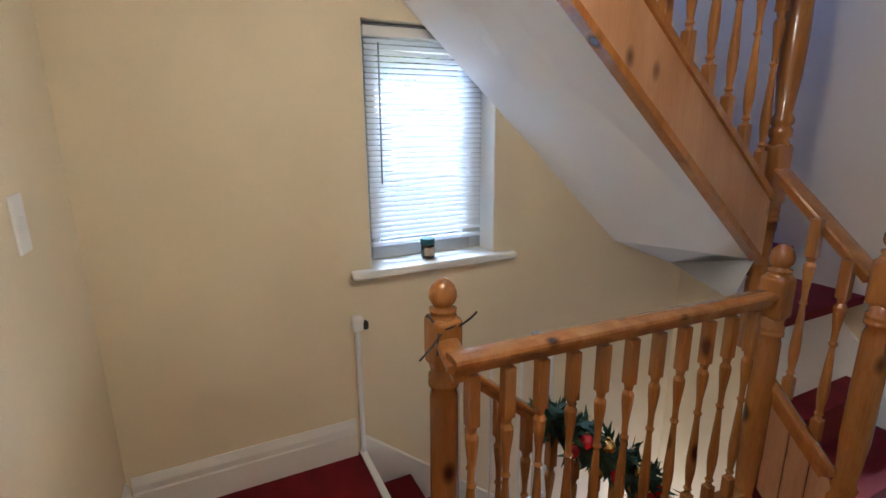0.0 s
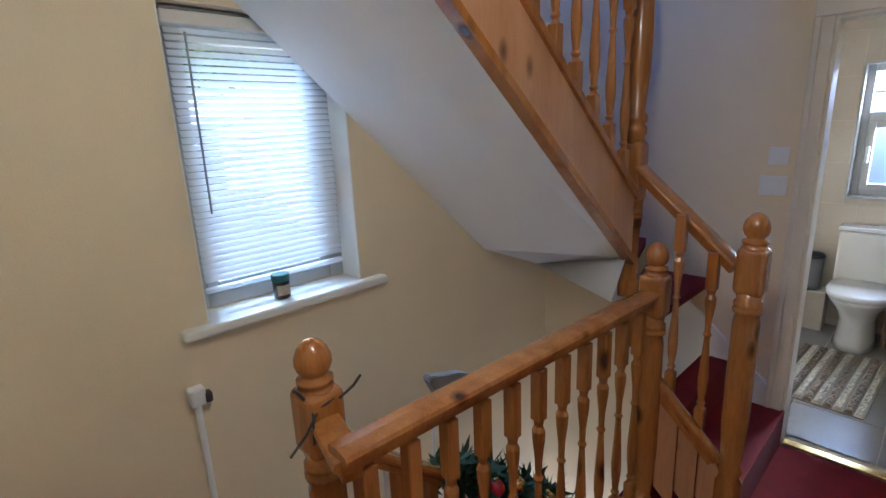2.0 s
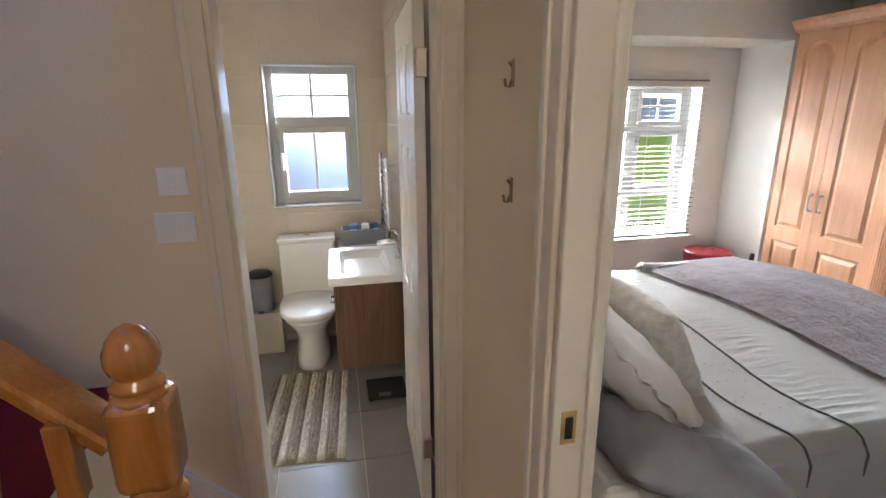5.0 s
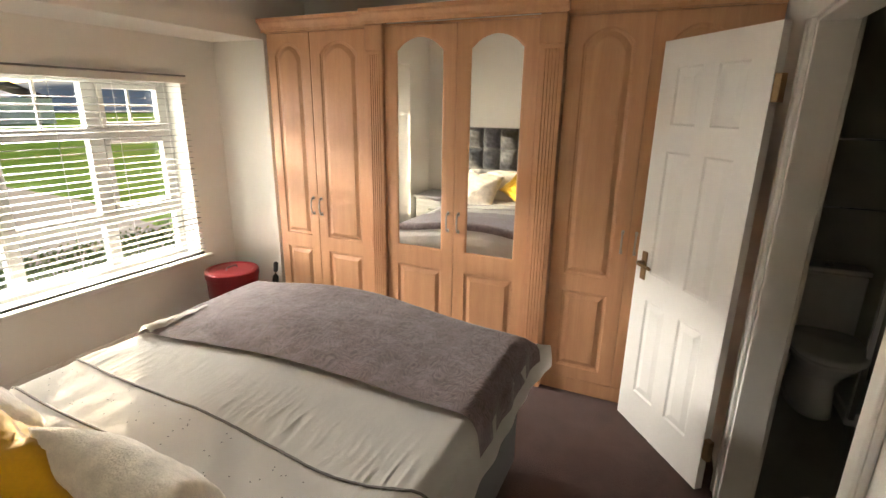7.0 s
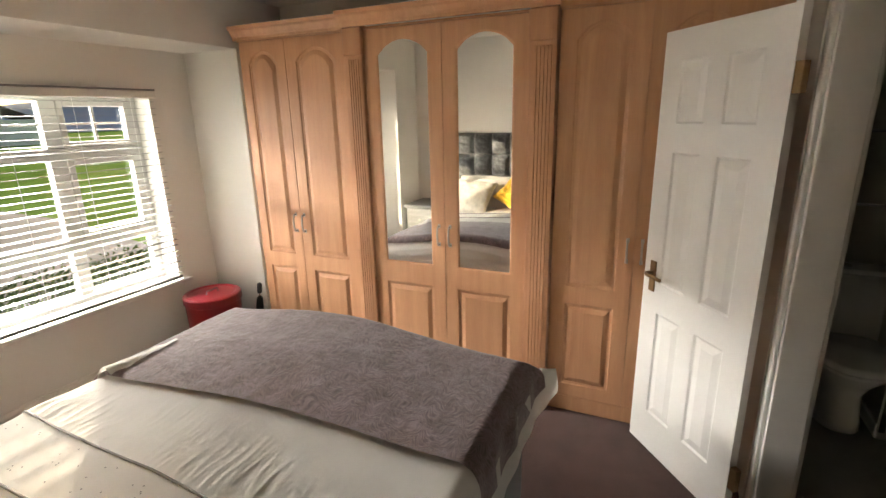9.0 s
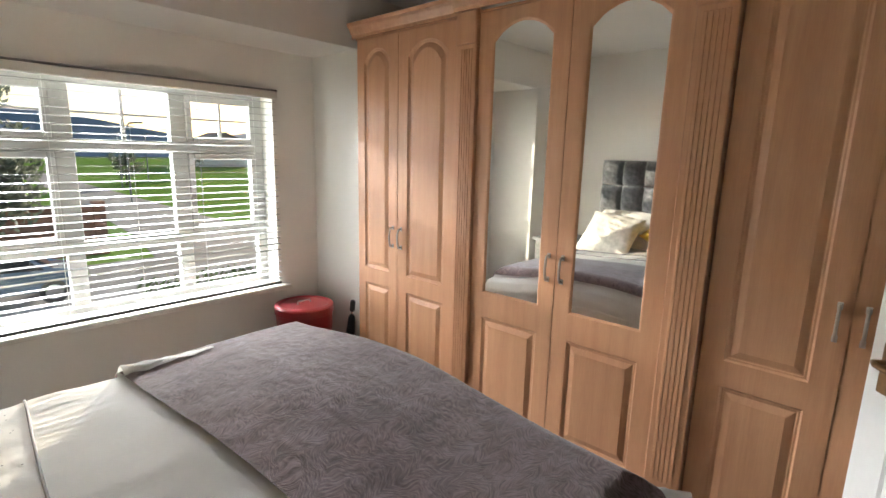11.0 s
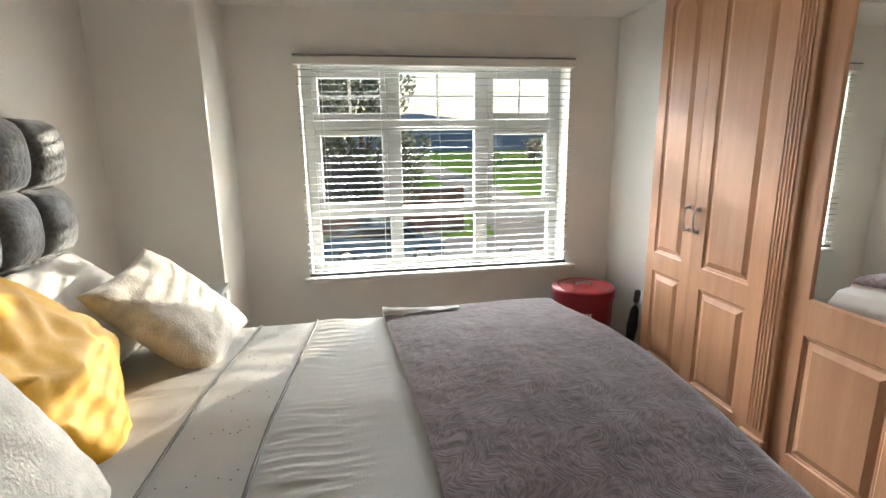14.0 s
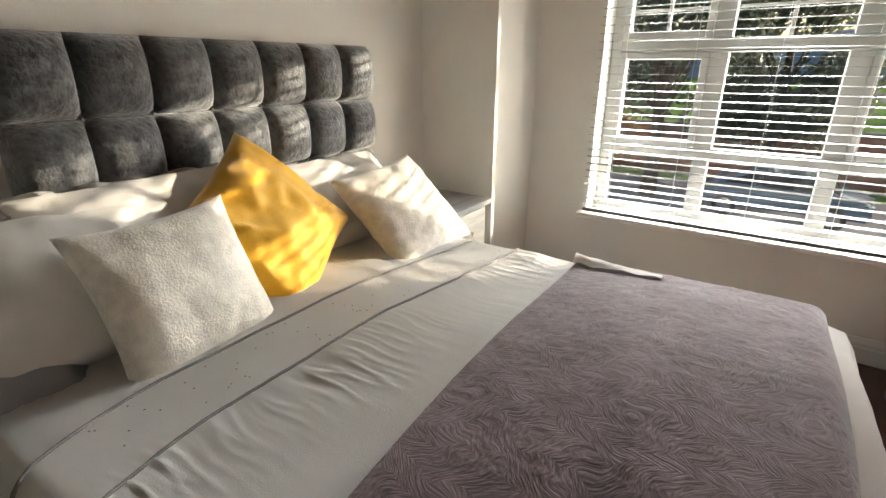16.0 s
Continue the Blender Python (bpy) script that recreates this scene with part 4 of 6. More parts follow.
# bathroom doorway, door folded back into the bathroom
e = tagged(new("door_1"), "cream painted bathroom doorway with its door open inwards", "door", kind="structure")
door_frame(e, "x", 0.265, 0.945, 2.01, BY, BY + 0.12)
leaf = six_panel(0.60, 1.975, 0.038, "door_leaf", e, GLOSS)
leaf.matrix_world = pose(0.905, BY + 0.125, 0.01, 0, 0, 88)
for z in (0.25, 1.72):
    part("hinge", box(-0.012, -0.006, z, 0.016, 0.03, z + 0.09, 0.002, 1), NICKEL, leaf, "dull metal hinge")
part("threshold", box(0.295, BY + 0.01, 0.0, 0.92, BY + 0.06, 0.010, 0.004, 2), BRASS, e, "thin brass threshold strip")
# bedroom doorway
e = tagged(new("door_2"), "cream painted bedroom doorway with a brass strike plate", "door", kind="structure")
door_frame(e, "y", 2.745, 3.403, 2.0, LX, DX)
part("strike_plate", box(LX + 0.02, 3.376, 0.94, LX + 0.055, 3.3785, 1.02, 0.001, 1), BRASS, e, "tarnished brass strike plate")
part("strike_hole", box(LX + 0.03, 3.3745, 0.955, LX + 0.046, 3.3775, 1.005), BLACKPL, e)
part("door_stop", box(LX + 0.07, 3.363, 0.0, LX + 0.085, 3.377, 1.97, 0.002, 1), CASING, e)
# en-suite doorway
e = tagged(new("door_3"), "white six-panel en-suite door standing open into the bedroom", "door", kind="structure")
door_frame(e, "x", 2.13, 3.30, 2.0, KY - 0.12, KY, GLOSS)
leaf = six_panel(0.625, 1.975, 0.038, "door_leaf", e, GLOSS)
ENSANG = math.degrees(math.atan2(3.128 - 2.745, 3.815 - 3.33))
leaf.matrix_world = pose(3.325, 2.742, 0.012, 0, 0, ENSANG)
BRONZE = mat("aged_bronze", (0.30, 0.19, 0.10), 0.38, 1.0, vary=0.25, bump=0)
lever_handle(leaf, 0.56, 0.90, 0.038, 1, BRONZE, -1)
for z in (0.17, 1.70):
    part("hinge", box(-0.03, 0.006, z, 0.006, 0.034, z + 0.1, 0.002, 1), BRONZE, leaf, "aged bronze butt hinge")


# coat hooks between the two doors
def coat_hook(y, z):
    e = thing("coat_hook", pose(LX, y, z), "small bronze coat hook screwed to the wall", "coat hook", "coat hooks by the bedroom door")
    part("back_plate", box(-0.004, -0.008, -0.03, 0.0, 0.008, 0.03, 0.0018, 2), BRONZE, e)
    part("hook", tube([(-0.004, 0, -0.014), (-0.010, 0, -0.030), (-0.018, 0, -0.027), (-0.021, 0, -0.012)], 0.0035, 8), BRONZE, e, smooth=True)
    part("peg", tube([(-0.004, 0, 0.014), (-0.012, 0, 0.024)], 0.0035, 8), BRONZE, e, smooth=True)


coat_hook(3.665, 1.70)
coat_hook(3.655, 1.44)

# ---- bathroom ----
TW, TH = 0.6, 0.3
def tile_wall(parent_name, axis, u0, u1, w0, w1, fixed, out, hole=None):
    """Large wall tiles, each its own piece, proud of the grout."""
    par = bpy.data.objects[parent_name]
    cache = {}
    r = 0
    z = w0
    while z < w1 - 0.02:
        zt = min(z + TH, w1)
        u = u0 - (TW / 2 if r % 2 else 0)
        while u < u1 - 0.02:
            ua, ub = max(u, u0), min(u + TW, u1)
            cells = [(ua, ub, z, zt)]
            if hole:
                h0, h1, g0, g1 = hole
                if ub > h0 and ua < h1 and zt > g0 and z < g1:
                    cells = []
                    if ua < h0:
                        cells.append((ua, h0, z, zt))
                    if ub > h1:
                        cells.append((h1, ub, z, zt))
                    if z < g0:
                        cells.append((max(ua, h0), min(ub, h1), z, g0))
                    if zt > g1:
                        cells.append((max(ua, h0), min(ub, h1), g1, zt))
            for a, c, d, f in cells:
                w, h = c - a - 0.003, f - d - 0.003
                if w < 0.01 or h < 0.01:
                    continue
                key = (round(w, 3), round(h, 3))
                if key not in cache:
                    bb = box(0, 0, 0, w, 0.005, h, 0.0012, 1)
                    ob = part("tile", bb, TILE, par)
                    cache[key] = ob.data
                else:
                    ob = new("tile", cache[key])
                    ob.parent = par
                if axis == "x":
                    ob.matrix_world = pose(a, fixed - (0.005 if out < 0 else 0), d)
                else:
                    ob.matrix_world = pose(fixed + (0.005 if out > 0 else 0), a, d, 0, 0, 90)
            u += TW
        z += TH
        r += 1


tile_wall("wall_bathroom_window", "x", BBX0, BBX1, 0.05, CZ - 0.1, BBY1, -1, (0.165, 0.777, 0.988, 1.937))
tile_wall("wall_bathroom_left", "y", BY + 0.12, BBY1, 0.05, CZ - 0.1, BBX0, 1)
tile_wall("wall_bathroom_right", "y", BY + 0.12, BBY1, 0.05, CZ - 0.1, BBX1, -1)
par = bpy.data.objects["bathroom_floor"]
ft = None
for i in range(5):
    for j in range(5):
        xa, ya = BBX0 + 0.4 * i, BY + 0.10 + 0.4 * j
        w, d = min(0.4, LX - xa) - 0.004, min(0.4, BBY1 - ya) - 0.004
        if w > 0.05 and d > 0.05:
            ob = part("floor_tile", box(0, 0, -0.008, w, d, 0.0, 0.0015, 1), FLOORTILE, par)
            ob.location = (xa, ya, 0.0)


def loft(rings, b=None):
    b = bmesh.new() if b is None else b
    vr = [[b.verts.new(p) for p in r] for r in rings]
    n = len(vr[0])
    for u, w in zip(vr, vr[1:]):
        for k in range(n):
            b.faces.new((u[k], u[(k + 1) % n], w[(k + 1) % n], w[k]))
    b.faces.new(vr[0][::-1])
    b.faces.new(vr[-1])
    return b


def dshape(w, front, back, z, n=28, square=2.6):
    """D outline, blunt at the back (y = back), round in front (y = front, the lesser)."""
    pts = []
    for k in range(n):
        a = 2 * math.pi * k / n
        c, s = math.cos(a), math.sin(a)
        x = w / 2 * math.copysign(abs(c) ** (2 / square), c)
        mid = back + (front - back) * 0.45
        y = mid + ((back - mid) * min(1, abs(s) ** 0.45) if s > 0 else (front - mid) * abs(s) ** 0.95) 
        pts.append((x, y, z))
    return pts


def toilet(m, label):
    """Close-coupled toilet; local -y is its front, y = 0 the wall."""
    e = thing("toilet", m, label, "toilet")
    ped = loft([dshape(0.24, -0.50, -0.06, 0.0), dshape(0.22, -0.50, -0.06, 0.05), dshape(0.20, -0.48, -0.06, 0.2), dshape(0.25, -0.53, -0.06, 0.28), dshape(0.34, -0.61, -0.08, 0.36), dshape(0.355, -0.63, -0.10, 0.395)])
    part("bowl", ped, CERAMIC, e, smooth=True)
    seat = loft([dshape(0.365, -0.635, -0.16, 0.395), dshape(0.372, -0.64, -0.16, 0.405), dshape(0.37, -0.638, -0.16, 0.425), dshape(0.35, -0.62, -0.17, 0.436)])
    part("seat_lid", seat, CERAMIC, e, smooth=True)
    tank = box(-0.185, -0.165, 0.39, 0.185, -0.004, 0.78, 0.02, 3)
    part("cistern", tank, CERAMIC, e)
    lid = part("cistern_lid", box(-0.192, -0.172, 0.78, 0.192, -0.002, 0.81, 0.008, 2), CERAMIC, e)
    part("flush_button", lathe([(0.022, 0), (0.022, 0.006), (0.018, 0.008)], 16), CHROME, lid).location = (0, -0.09, 0.81)
    part("seat_hinge", box(-0.09, -0.17, 0.40, 0.09, -0.15, 0.432, 0.006, 2), CHROME, e)
    return e


toilet(pose(0.375, BBY1 - 0.006, 0.0), "white close-coupled toilet with its lid down below the bathroom window")

# vanity unit
e = thing("vanity_unit", pose(0.55, 4.955, 0), "dark walnut wall-hung vanity unit with a white basin", "vanity unit")
part("cabinet", box(0.02, 0.012, 0.30, 0.405, 0.56, 0.775, 0.003, 1), WALNUT, e)
part("drawer_front", box(0.0, 0.012, 0.30, 0.018, 0.56, 0.775, 0.003, 1), WALNUT, e)
part("drawer_handle", tube([(-0.002, 0.24, 0.60), (-0.025, 0.245, 0.60), (-0.025, 0.33, 0.60), (-0.002, 0.335, 0.60)], 0.006, 8), CHROME, e, "chrome drawer handle", True)
b = bmesh.new()
def rr(x0, y0, x1, y1, z, r=0.03):
    pts = []
    for cx, cy, a0 in ((x1 - r, y1 - r, 0), (x0 + r, y1 - r, 90), (x0 + r, y0 + r, 180), (x1 - r, y0 + r, 270)):
        for k in range(5):
            a = radians(a0 + 22.5 * k)
            pts.append((cx + r * math.cos(a), cy + r * math.sin(a), z))
    return pts
basin = loft([rr(-0.02, 0.0, 0.41, 0.575, 0.776, 0.01), rr(-0.025, -0.005, 0.412, 0.58, 0.79, 0.012), rr(-0.025, -0.005, 0.412, 0.58, 0.815, 0.012), rr(-0.018, 0.002, 0.41, 0.573, 0.822, 0.012),
              rr(0.04, 0.06, 0.30, 0.515, 0.820, 0.03), rr(0.05, 0.07, 0.29, 0.505, 0.80, 0.03), rr(0.09, 0.12, 0.26, 0.455, 0.735, 0.05)])
part("basin", basin, CERAMIC, e, "glossy white ceramic basin")
part("tap", tube([(0.365, 0.287, 0.82), (0.365, 0.287, 0.90), (0.35, 0.287, 0.925), (0.25, 0.287, 0.915)], 0.016, 12), CHROME, e, "chrome mixer tap", True)
part("tap_lever", tube([(0.365, 0.287, 0.92), (0.375, 0.287, 0.955), (0.35, 0.287, 0.975)], 0.007, 8), CHROME, e, smooth=True)

# bathroom scale under the vanity, bins, bath, mat, towel rail, tray
e = thing("bathroom_scale", pose(0.80, 5.22, 0), "black glass bathroom scale leaning under the vanity", "bathroom scale")
part("platform", box(-0.10, -0.13, 0.012, 0.13, 0.10, 0.024, 0.006, 2), BLACKPL, e)
part("display", box(-0.035, -0.11, 0.024, 0.035, -0.075, 0.026), GREYPL, e, "grey display window")
for sx in (-0.08, 0.11):
    for sy in (-0.1, 0.08):
        part("foot", lathe([(0.015, 0), (0.015, 0.013)], 10), BLACKPL, e).location = (sx, sy, 0)
structure("trim_pipe_boxing", box(-0.19, 5.86, 0.0, 0.17, BBY1 - 0.006, 0.30, 0.004, 1), TILE, "low tiled pipe boxing below the window")
def pedal_bin(x, y, r, h, material, label):
    e = thing("pedal_bin", pose(x, y, 0.30), label, "bin", "bins by the toilet")
    part("body", lathe([(r * 0.92, 0), (r * 0.95, 0.004), (r, h)], 24), material, e, smooth=True)
    part("lid", lathe([(r * 1.03, h), (r * 1.03, h + 0.012), (r * 0.8, h + 0.03), (0.001, h + 0.036)], 24), BLACKPL, e, smooth=True)
    part("pedal", box(-0.02, -r - 0.03, 0.008, 0.02, -r * 0.9, 0.016, 0.003, 1), BLACKPL, e)
pedal_bin(-0.115, 5.955, 0.065, 0.22, BLACKPL, "small black round bin on the pipe boxing")
pedal_bin(0.045, 5.95, 0.08, 0.25, GREYPL, "dark grey round bin beside the toilet")
e = thing("bath", pose(BBX0 + 0.006, BY + 0.16, 0), "white bath along the tiled wall", "bath")
BW, BL = 0.75, 1.72
tub = loft([rr(0, 0, BW, BL, 0.50, 0.02), rr(0, 0, BW, BL, 0.54, 0.02), rr(0.055, 0.06, BW - 0.055, BL - 0.06, 0.54, 0.09), rr(0.075, 0.09, BW - 0.075, BL - 0.09, 0.5, 0.1), rr(0.14, 0.2, BW - 0.14, BL - 0.2, 0.16, 0.12)])
part("tub", tub, CERAMIC, e)
part("side_panel", box(0.02, 0.0, 0.0, BW - 0.015, BL, 0.498, 0.004, 1), GLOSS, e, "plain white bath panel")
REDPL = mat("red_plastic", (0.42, 0.02, 0.025), 0.3, vary=0.1, bump=0)
e = thing("bottle", pose(-0.255, 5.80, 0.54), "red shampoo bottle standing on the bath rim", "bottle")
part("body", lathe([(0.03, 0), (0.032, 0.01), (0.032, 0.13), (0.02, 0.155), (0.014, 0.165)], 18), WHITEPL, e, "white bottle body", True)
part("band", lathe([(0.0335, 0.06), (0.0335, 0.128)], 18, cap=False), REDPL, e, "red wrapped band", True)
part("cap", lathe([(0.017, 0.163), (0.017, 0.195), (0.012, 0.2)], 14), REDPL, e, "red cap")
e = thing("bottle", pose(-0.38, 5.86, 0.54), "dark bottle with a black cap on the bath rim", "bottle")
part("body", lathe([(0.028, 0), (0.03, 0.01), (0.03, 0.11), (0.014, 0.135)], 18), GREYPL, e, smooth=True)
part("cap", lathe([(0.015, 0.135), (0.015, 0.17)], 14), BLACKPL, e)
# striped mat with rows of pile
MATA, MATB = pile("mat_cream", (0.55, 0.50, 0.40), 0.3, 40, 200), pile("mat_brown", (0.24, 0.185, 0.13), 0.35, 40, 200)
e = thing("bath_mat", pose(0.09, 4.66, 0.001, 0, 0, -3), "striped cream and brown tufted bath mat on the tiles", "bath mat")
part("backing", box(0, 0, 0, 0.47, 0.86, 0.006, 0.002, 1), MATB, e)
rnd = random.Random(9)
for k in range(10):
    b = bmesh.new()
    xa, xb = 0.47 * k / 10 + 0.002, 0.47 * (k + 1) / 10 - 0.002
    nx, ny = 5, 60
    vs = [[b.verts.new((xa + (xb - xa) * i / nx, 0.004 + 0.852 * j / ny, 0.005 + (0.018 + rnd.uniform(-0.005, 0.006) if 0 < i < nx and 0 < j < ny else 0))) for i in range(nx + 1)] for j in range(ny + 1)]
    for j in range(ny):
        for i in range(nx):
            b.faces.new((vs[j][i], vs[j][i + 1], vs[j + 1][i + 1], vs[j + 1][i]))
    part("stripe", b, MATA if k % 2 else MATB, e)
e = thing("towel_rail", pose(BBX1 - 0.006, 5.56, 0.86), "chrome ladder towel rail on the tiled wall", "towel rail")
for y in (0.0, 0.40):
    part("upright", tube([(-0.06, y, 0), (-0.06, y, 0.5)], 0.014, 12), CHROME, e, smooth=True)
    for z in (0.05, 0.45):
        part("bracket", tube([(0, y, z), (-0.06, y, z)], 0.009, 8), CHROME, e)
for k in range(9):
    part("rung", tube([(-0.06, 0, 0.03 + 0.055 * k), (-0.06, 0.40, 0.03 + 0.055 * k)], 0.009, 8), CHROME, e, smooth=True)
structure("trim_pipe_shelf", box(0.585, 5.80, 0.0, BBX1 - 0.006, BBY1 - 0.006, 0.76, 0.004, 1), TILE, "tiled boxing with a shelf beside the toilet")
GREYWOOD = mat("grey_painted_wood", (0.25, 0.26, 0.27), 0.6, vary=0.15)
BLUEPACK = mat("blue_packet", (0.06, 0.12, 0.34), 0.4, vary=0.3, scale=40)
e = thing("storage_tray", pose(0.61, 5.82, 0.761), "grey open storage tray on the tiled boxing", "tray")
part("base", box(0, 0, 0, 0.30, 0.17, 0.012, 0.002, 1), GREYWOOD, e)
for c in ((0, 0, 0.012, 0.30, 0.012, 0.10), (0, 0.158, 0.012, 0.30, 0.17, 0.10), (0, 0.012, 0.012, 0.012, 0.158, 0.10), (0.288, 0.012, 0.012, 0.30, 0.158, 0.10)):
    part("side", box(*c, 0.002, 1), GREYWOOD, e)
for k, (x, c, w) in enumerate(((0.05, BLUEPACK, 0.07), (0.14, WHITEPL, 0.05), (0.21, BLUEPACK, 0.05))):
    e = thing("packet", pose(0.61 + x, 5.86, 0.774, 0, 0, 8 * k - 8), "blue and white packet lying in the tray" if c is BLUEPACK else "white packet lying in the tray", "packet", "packets in the tray")
    part("wrapper", box(0, 0, 0, w, 0.07, 0.115, 0.012, 2), c, e)
    part("print", box(0.008, -0.0015, 0.045, w - 0.008, 0.0, 0.085), WHITEPL if c is BLUEPACK else BLUEPACK, e, "plain printed bars")
# recessed ceiling spots
GLOW = bpy.data.materials.new("lamp_glow")
GLOW.use_nodes = True
GLOW.node_tree.nodes["Principled BSDF"].inputs["Emission Color"].default_value = (1.0, 0.83, 0.58, 1)
GLOW.node_tree.nodes["Principled BSDF"].inputs["Emission Strength"].default_value = 60.0
for x, y in ((0.2, 5.15), (-0.4, 5.15)):
    e = thing("ceiling_spot", pose(x, y, CZ - 0.1), "small round recessed ceiling spotlight, switched on", "spotlight", "bathroom spotlights")
    part("bezel", lathe([(0.04, -0.006), (0.043, -0.003), (0.043, 0.0), (0.03, 0.0), (0.028, -0.006)], 24, cap=False), CHROME, e)
    part("lens", lathe([(0.001, -0.004), (0.028, -0.004)], 24, cap=False), GLOW, e, "glowing lamp lens")

# ---- en-suite ----
toilet(pose(4.714, 2.13, 0.0, 0, 0, -90), "white close-coupled toilet in the unlit en-suite")
for z in (1.54, 1.15):
    e = thing("towel_bar", pose(4.72, 1.88, z), "thin chrome towel bar on the en-suite wall", "towel bar", "towel bars")
    part("bar", tube([(-0.06, 0, 0), (-0.06, 0.42, 0)], 0.008, 8), CHROME, e, smooth=True)
    for y in (0.01, 0.41):
        part("post", tube([(0, y, 0), (-0.06, y, 0)], 0.01, 8), CHROME, e)
e = thing("shower_screen", pose(4.2, 0.9, 0), "chrome-framed glass shower screen in the unlit en-suite", "shower screen")
part("pane", box(-0.003, 0.02, 0.1, 0.003, 1.07, 1.88), glass("dark_shower_glass", 0.05, (0.55, 0.6, 0.6)), e)
part("frame_post", box(-0.014, 1.07, 0.06, 0.014, 1.10, 1.9, 0.004, 2), CHROME, e)
part("frame_post", box(-0.014, 0.0, 0.06, 0.014, 0.02, 1.9, 0.004, 2), CHROME, e)
part("frame_rail", box(-0.014, 0.02, 1.88, 0.014, 1.07, 1.91, 0.004, 2), CHROME, e)
part("shower_tray", box(0.02, 0.01, 0.0, 0.50, 1.10, 0.09, 0.012, 2), CERAMIC, e)

# ---- bedroom ----
def wardrobe_handle(x, z, parent):
    h = part("handle", tube([(x, -0.004, z - 0.055), (x, -0.022, z - 0.055), (x, -0.030, z - 0.035), (x, -0.034, z), (x, -0.030, z + 0.035), (x, -0.022, z + 0.055), (x, -0.004, z + 0.055)], 0.0055, 8), NICKEL, parent, "bowed nickel handle", True)
    for s in (-0.055, 0.055):
        part("rose", box(x - 0.008, -0.006, z + s - 0.012, x + 0.008, 0.0, z + s + 0.012, 0.002, 1), NICKEL, h)


DTOP, DBOT, SPLIT = 2.135, 0.095, 0.705


def wardrobe_door(e, x0, x1, mirrored, handle):
    """Arched raised-panel door; local x along the wardrobe, front at y = 0 facing -y."""
    w = x1 - x0
    s = 0.078 if w > 0.4 else 0.065
    b = bmesh.new()
    a, c = x0 + 0.002, x1 - 0.002
    panel_rings(b, a, DBOT, c, SPLIT, a + s, DBOT + 0.075, c - s, SPLIT - 0.045, 0, 0, 1, RAISED)
    if mirrored:
        panel_rings(b, a, SPLIT, c, DTOP, a + s, SPLIT + 0.085, c - s, DTOP - 0.055, 0.075, 0, 1, [(0, 0), (0.006, 0.004), (0.010, 0.009)])
    else:
        panel_rings(b, a, SPLIT, c, DTOP, a + s, SPLIT + 0.055, c - s, DTOP - 0.06, 0.075, 0, 1, RAISED)
    bmesh.ops.remove_doubles(b, verts=b.verts, dist=1e-5)
    d = part("door", b, LIMEDOAK, e)
    part("door_edge", box(a, 0.0015, DBOT, a + 0.004, 0.02, DTOP), LIMEDOAK, d)
    part("door_edge", box(c - 0.004, 0.0015, DBOT, c, 0.02, DTOP), LIMEDOAK, d)
    if mirrored:
        bm2 = bmesh.new()
        loop = panel_rings(bm2, a + s, SPLIT + 0.085, c - s, DTOP - 0.055, a + s, SPLIT + 0.085, c - s, DTOP - 0.055, 0.075, 0.0082, 1, [(0.008, 0.0)])
        keep = set(loop)
        bmesh.ops.delete(bm2, geom=[f for f in bm2.faces if set(f.verts) != keep], context="FACES")
        part("mirror", bm2, MIRROR, d, "arched mirror glass")
    wardrobe_handle((x1 - 0.035) if handle == "r" else (x0 + 0.035), 0.985, d)
    return d


def pilaster(e, x0, x1, proud):
    part("pilaster", box(x0, -proud, 0.0, x1, 0.05, 2.16, 0.004, 1), LIMEDOAK, e)
    n = 5
    for k in range(n):
        xa = x0 + (x1 - x0) * (0.16 + 0.68 * k / n)
        part("reed", box(xa + 0.002, -proud - 0.005, 0.20, xa + (x1 - x0) * 0.68 / n - 0.002, -proud + 0.001, 1.98, 0.002, 1), LIMEDOAK, e)
    part("plinth_block", box(x0 - 0.004, -proud - 0.012, 0.0, x1 + 0.004, 0.0, 0.17, 0.006, 1), LIMEDOAK, e)
    part("capital", box(x0 - 0.004, -proud - 0.010, 2.0, x1 + 0.004, 0.0, 2.15, 0.006, 1), LIMEDOAK, e)


def cornice(e, x0, x1, proud, z=2.145):
    prof = [(0.0, 0.0), (-0.010, 0.0), (-0.012, 0.018), (-0.022, 0.03), (-0.034, 0.052), (-0.046, 0.062), (-0.048, 0.082), (0.0, 0.082)]
    b = prism([(p[0] - proud, p[1] + z) for p in prof], "x", x0, x1)
    part("cornice", b, LIMEDOAK, e, "moulded cornice")


WL = 5.695  # the wardrobes' end by the bay
def unit(name, y0, y1, doors, label, proud=0.0):
    e = thing(name, pose(WX - proud, WL, 0, 0, 0, -90), label, "wardrobe", "fitted bedroom wardrobes")
    x0, x1 = WL - y0, WL - y1
    part("carcass", box(x0 + 0.001, 0.022, 0.0, x1 - 0.001, 0.55 + proud, 2.14, 0.002, 1), LIMEDOAK, e)
    part("plinth", box(x0 + 0.001, 0.004, 0.0, x1 - 0.001, 0.021, 0.09), LIMEDOAK, e)
    part("top_rail", box(x0 + 0.001, 0.002, DTOP + 0.003, x1 - 0.001, 0.021, 2.15), LIMEDOAK, e)
    for a, c, mir, hd in doors:
        wardrobe_door(e, WL - a, WL - c, mir, hd)
    return e, x0, x1


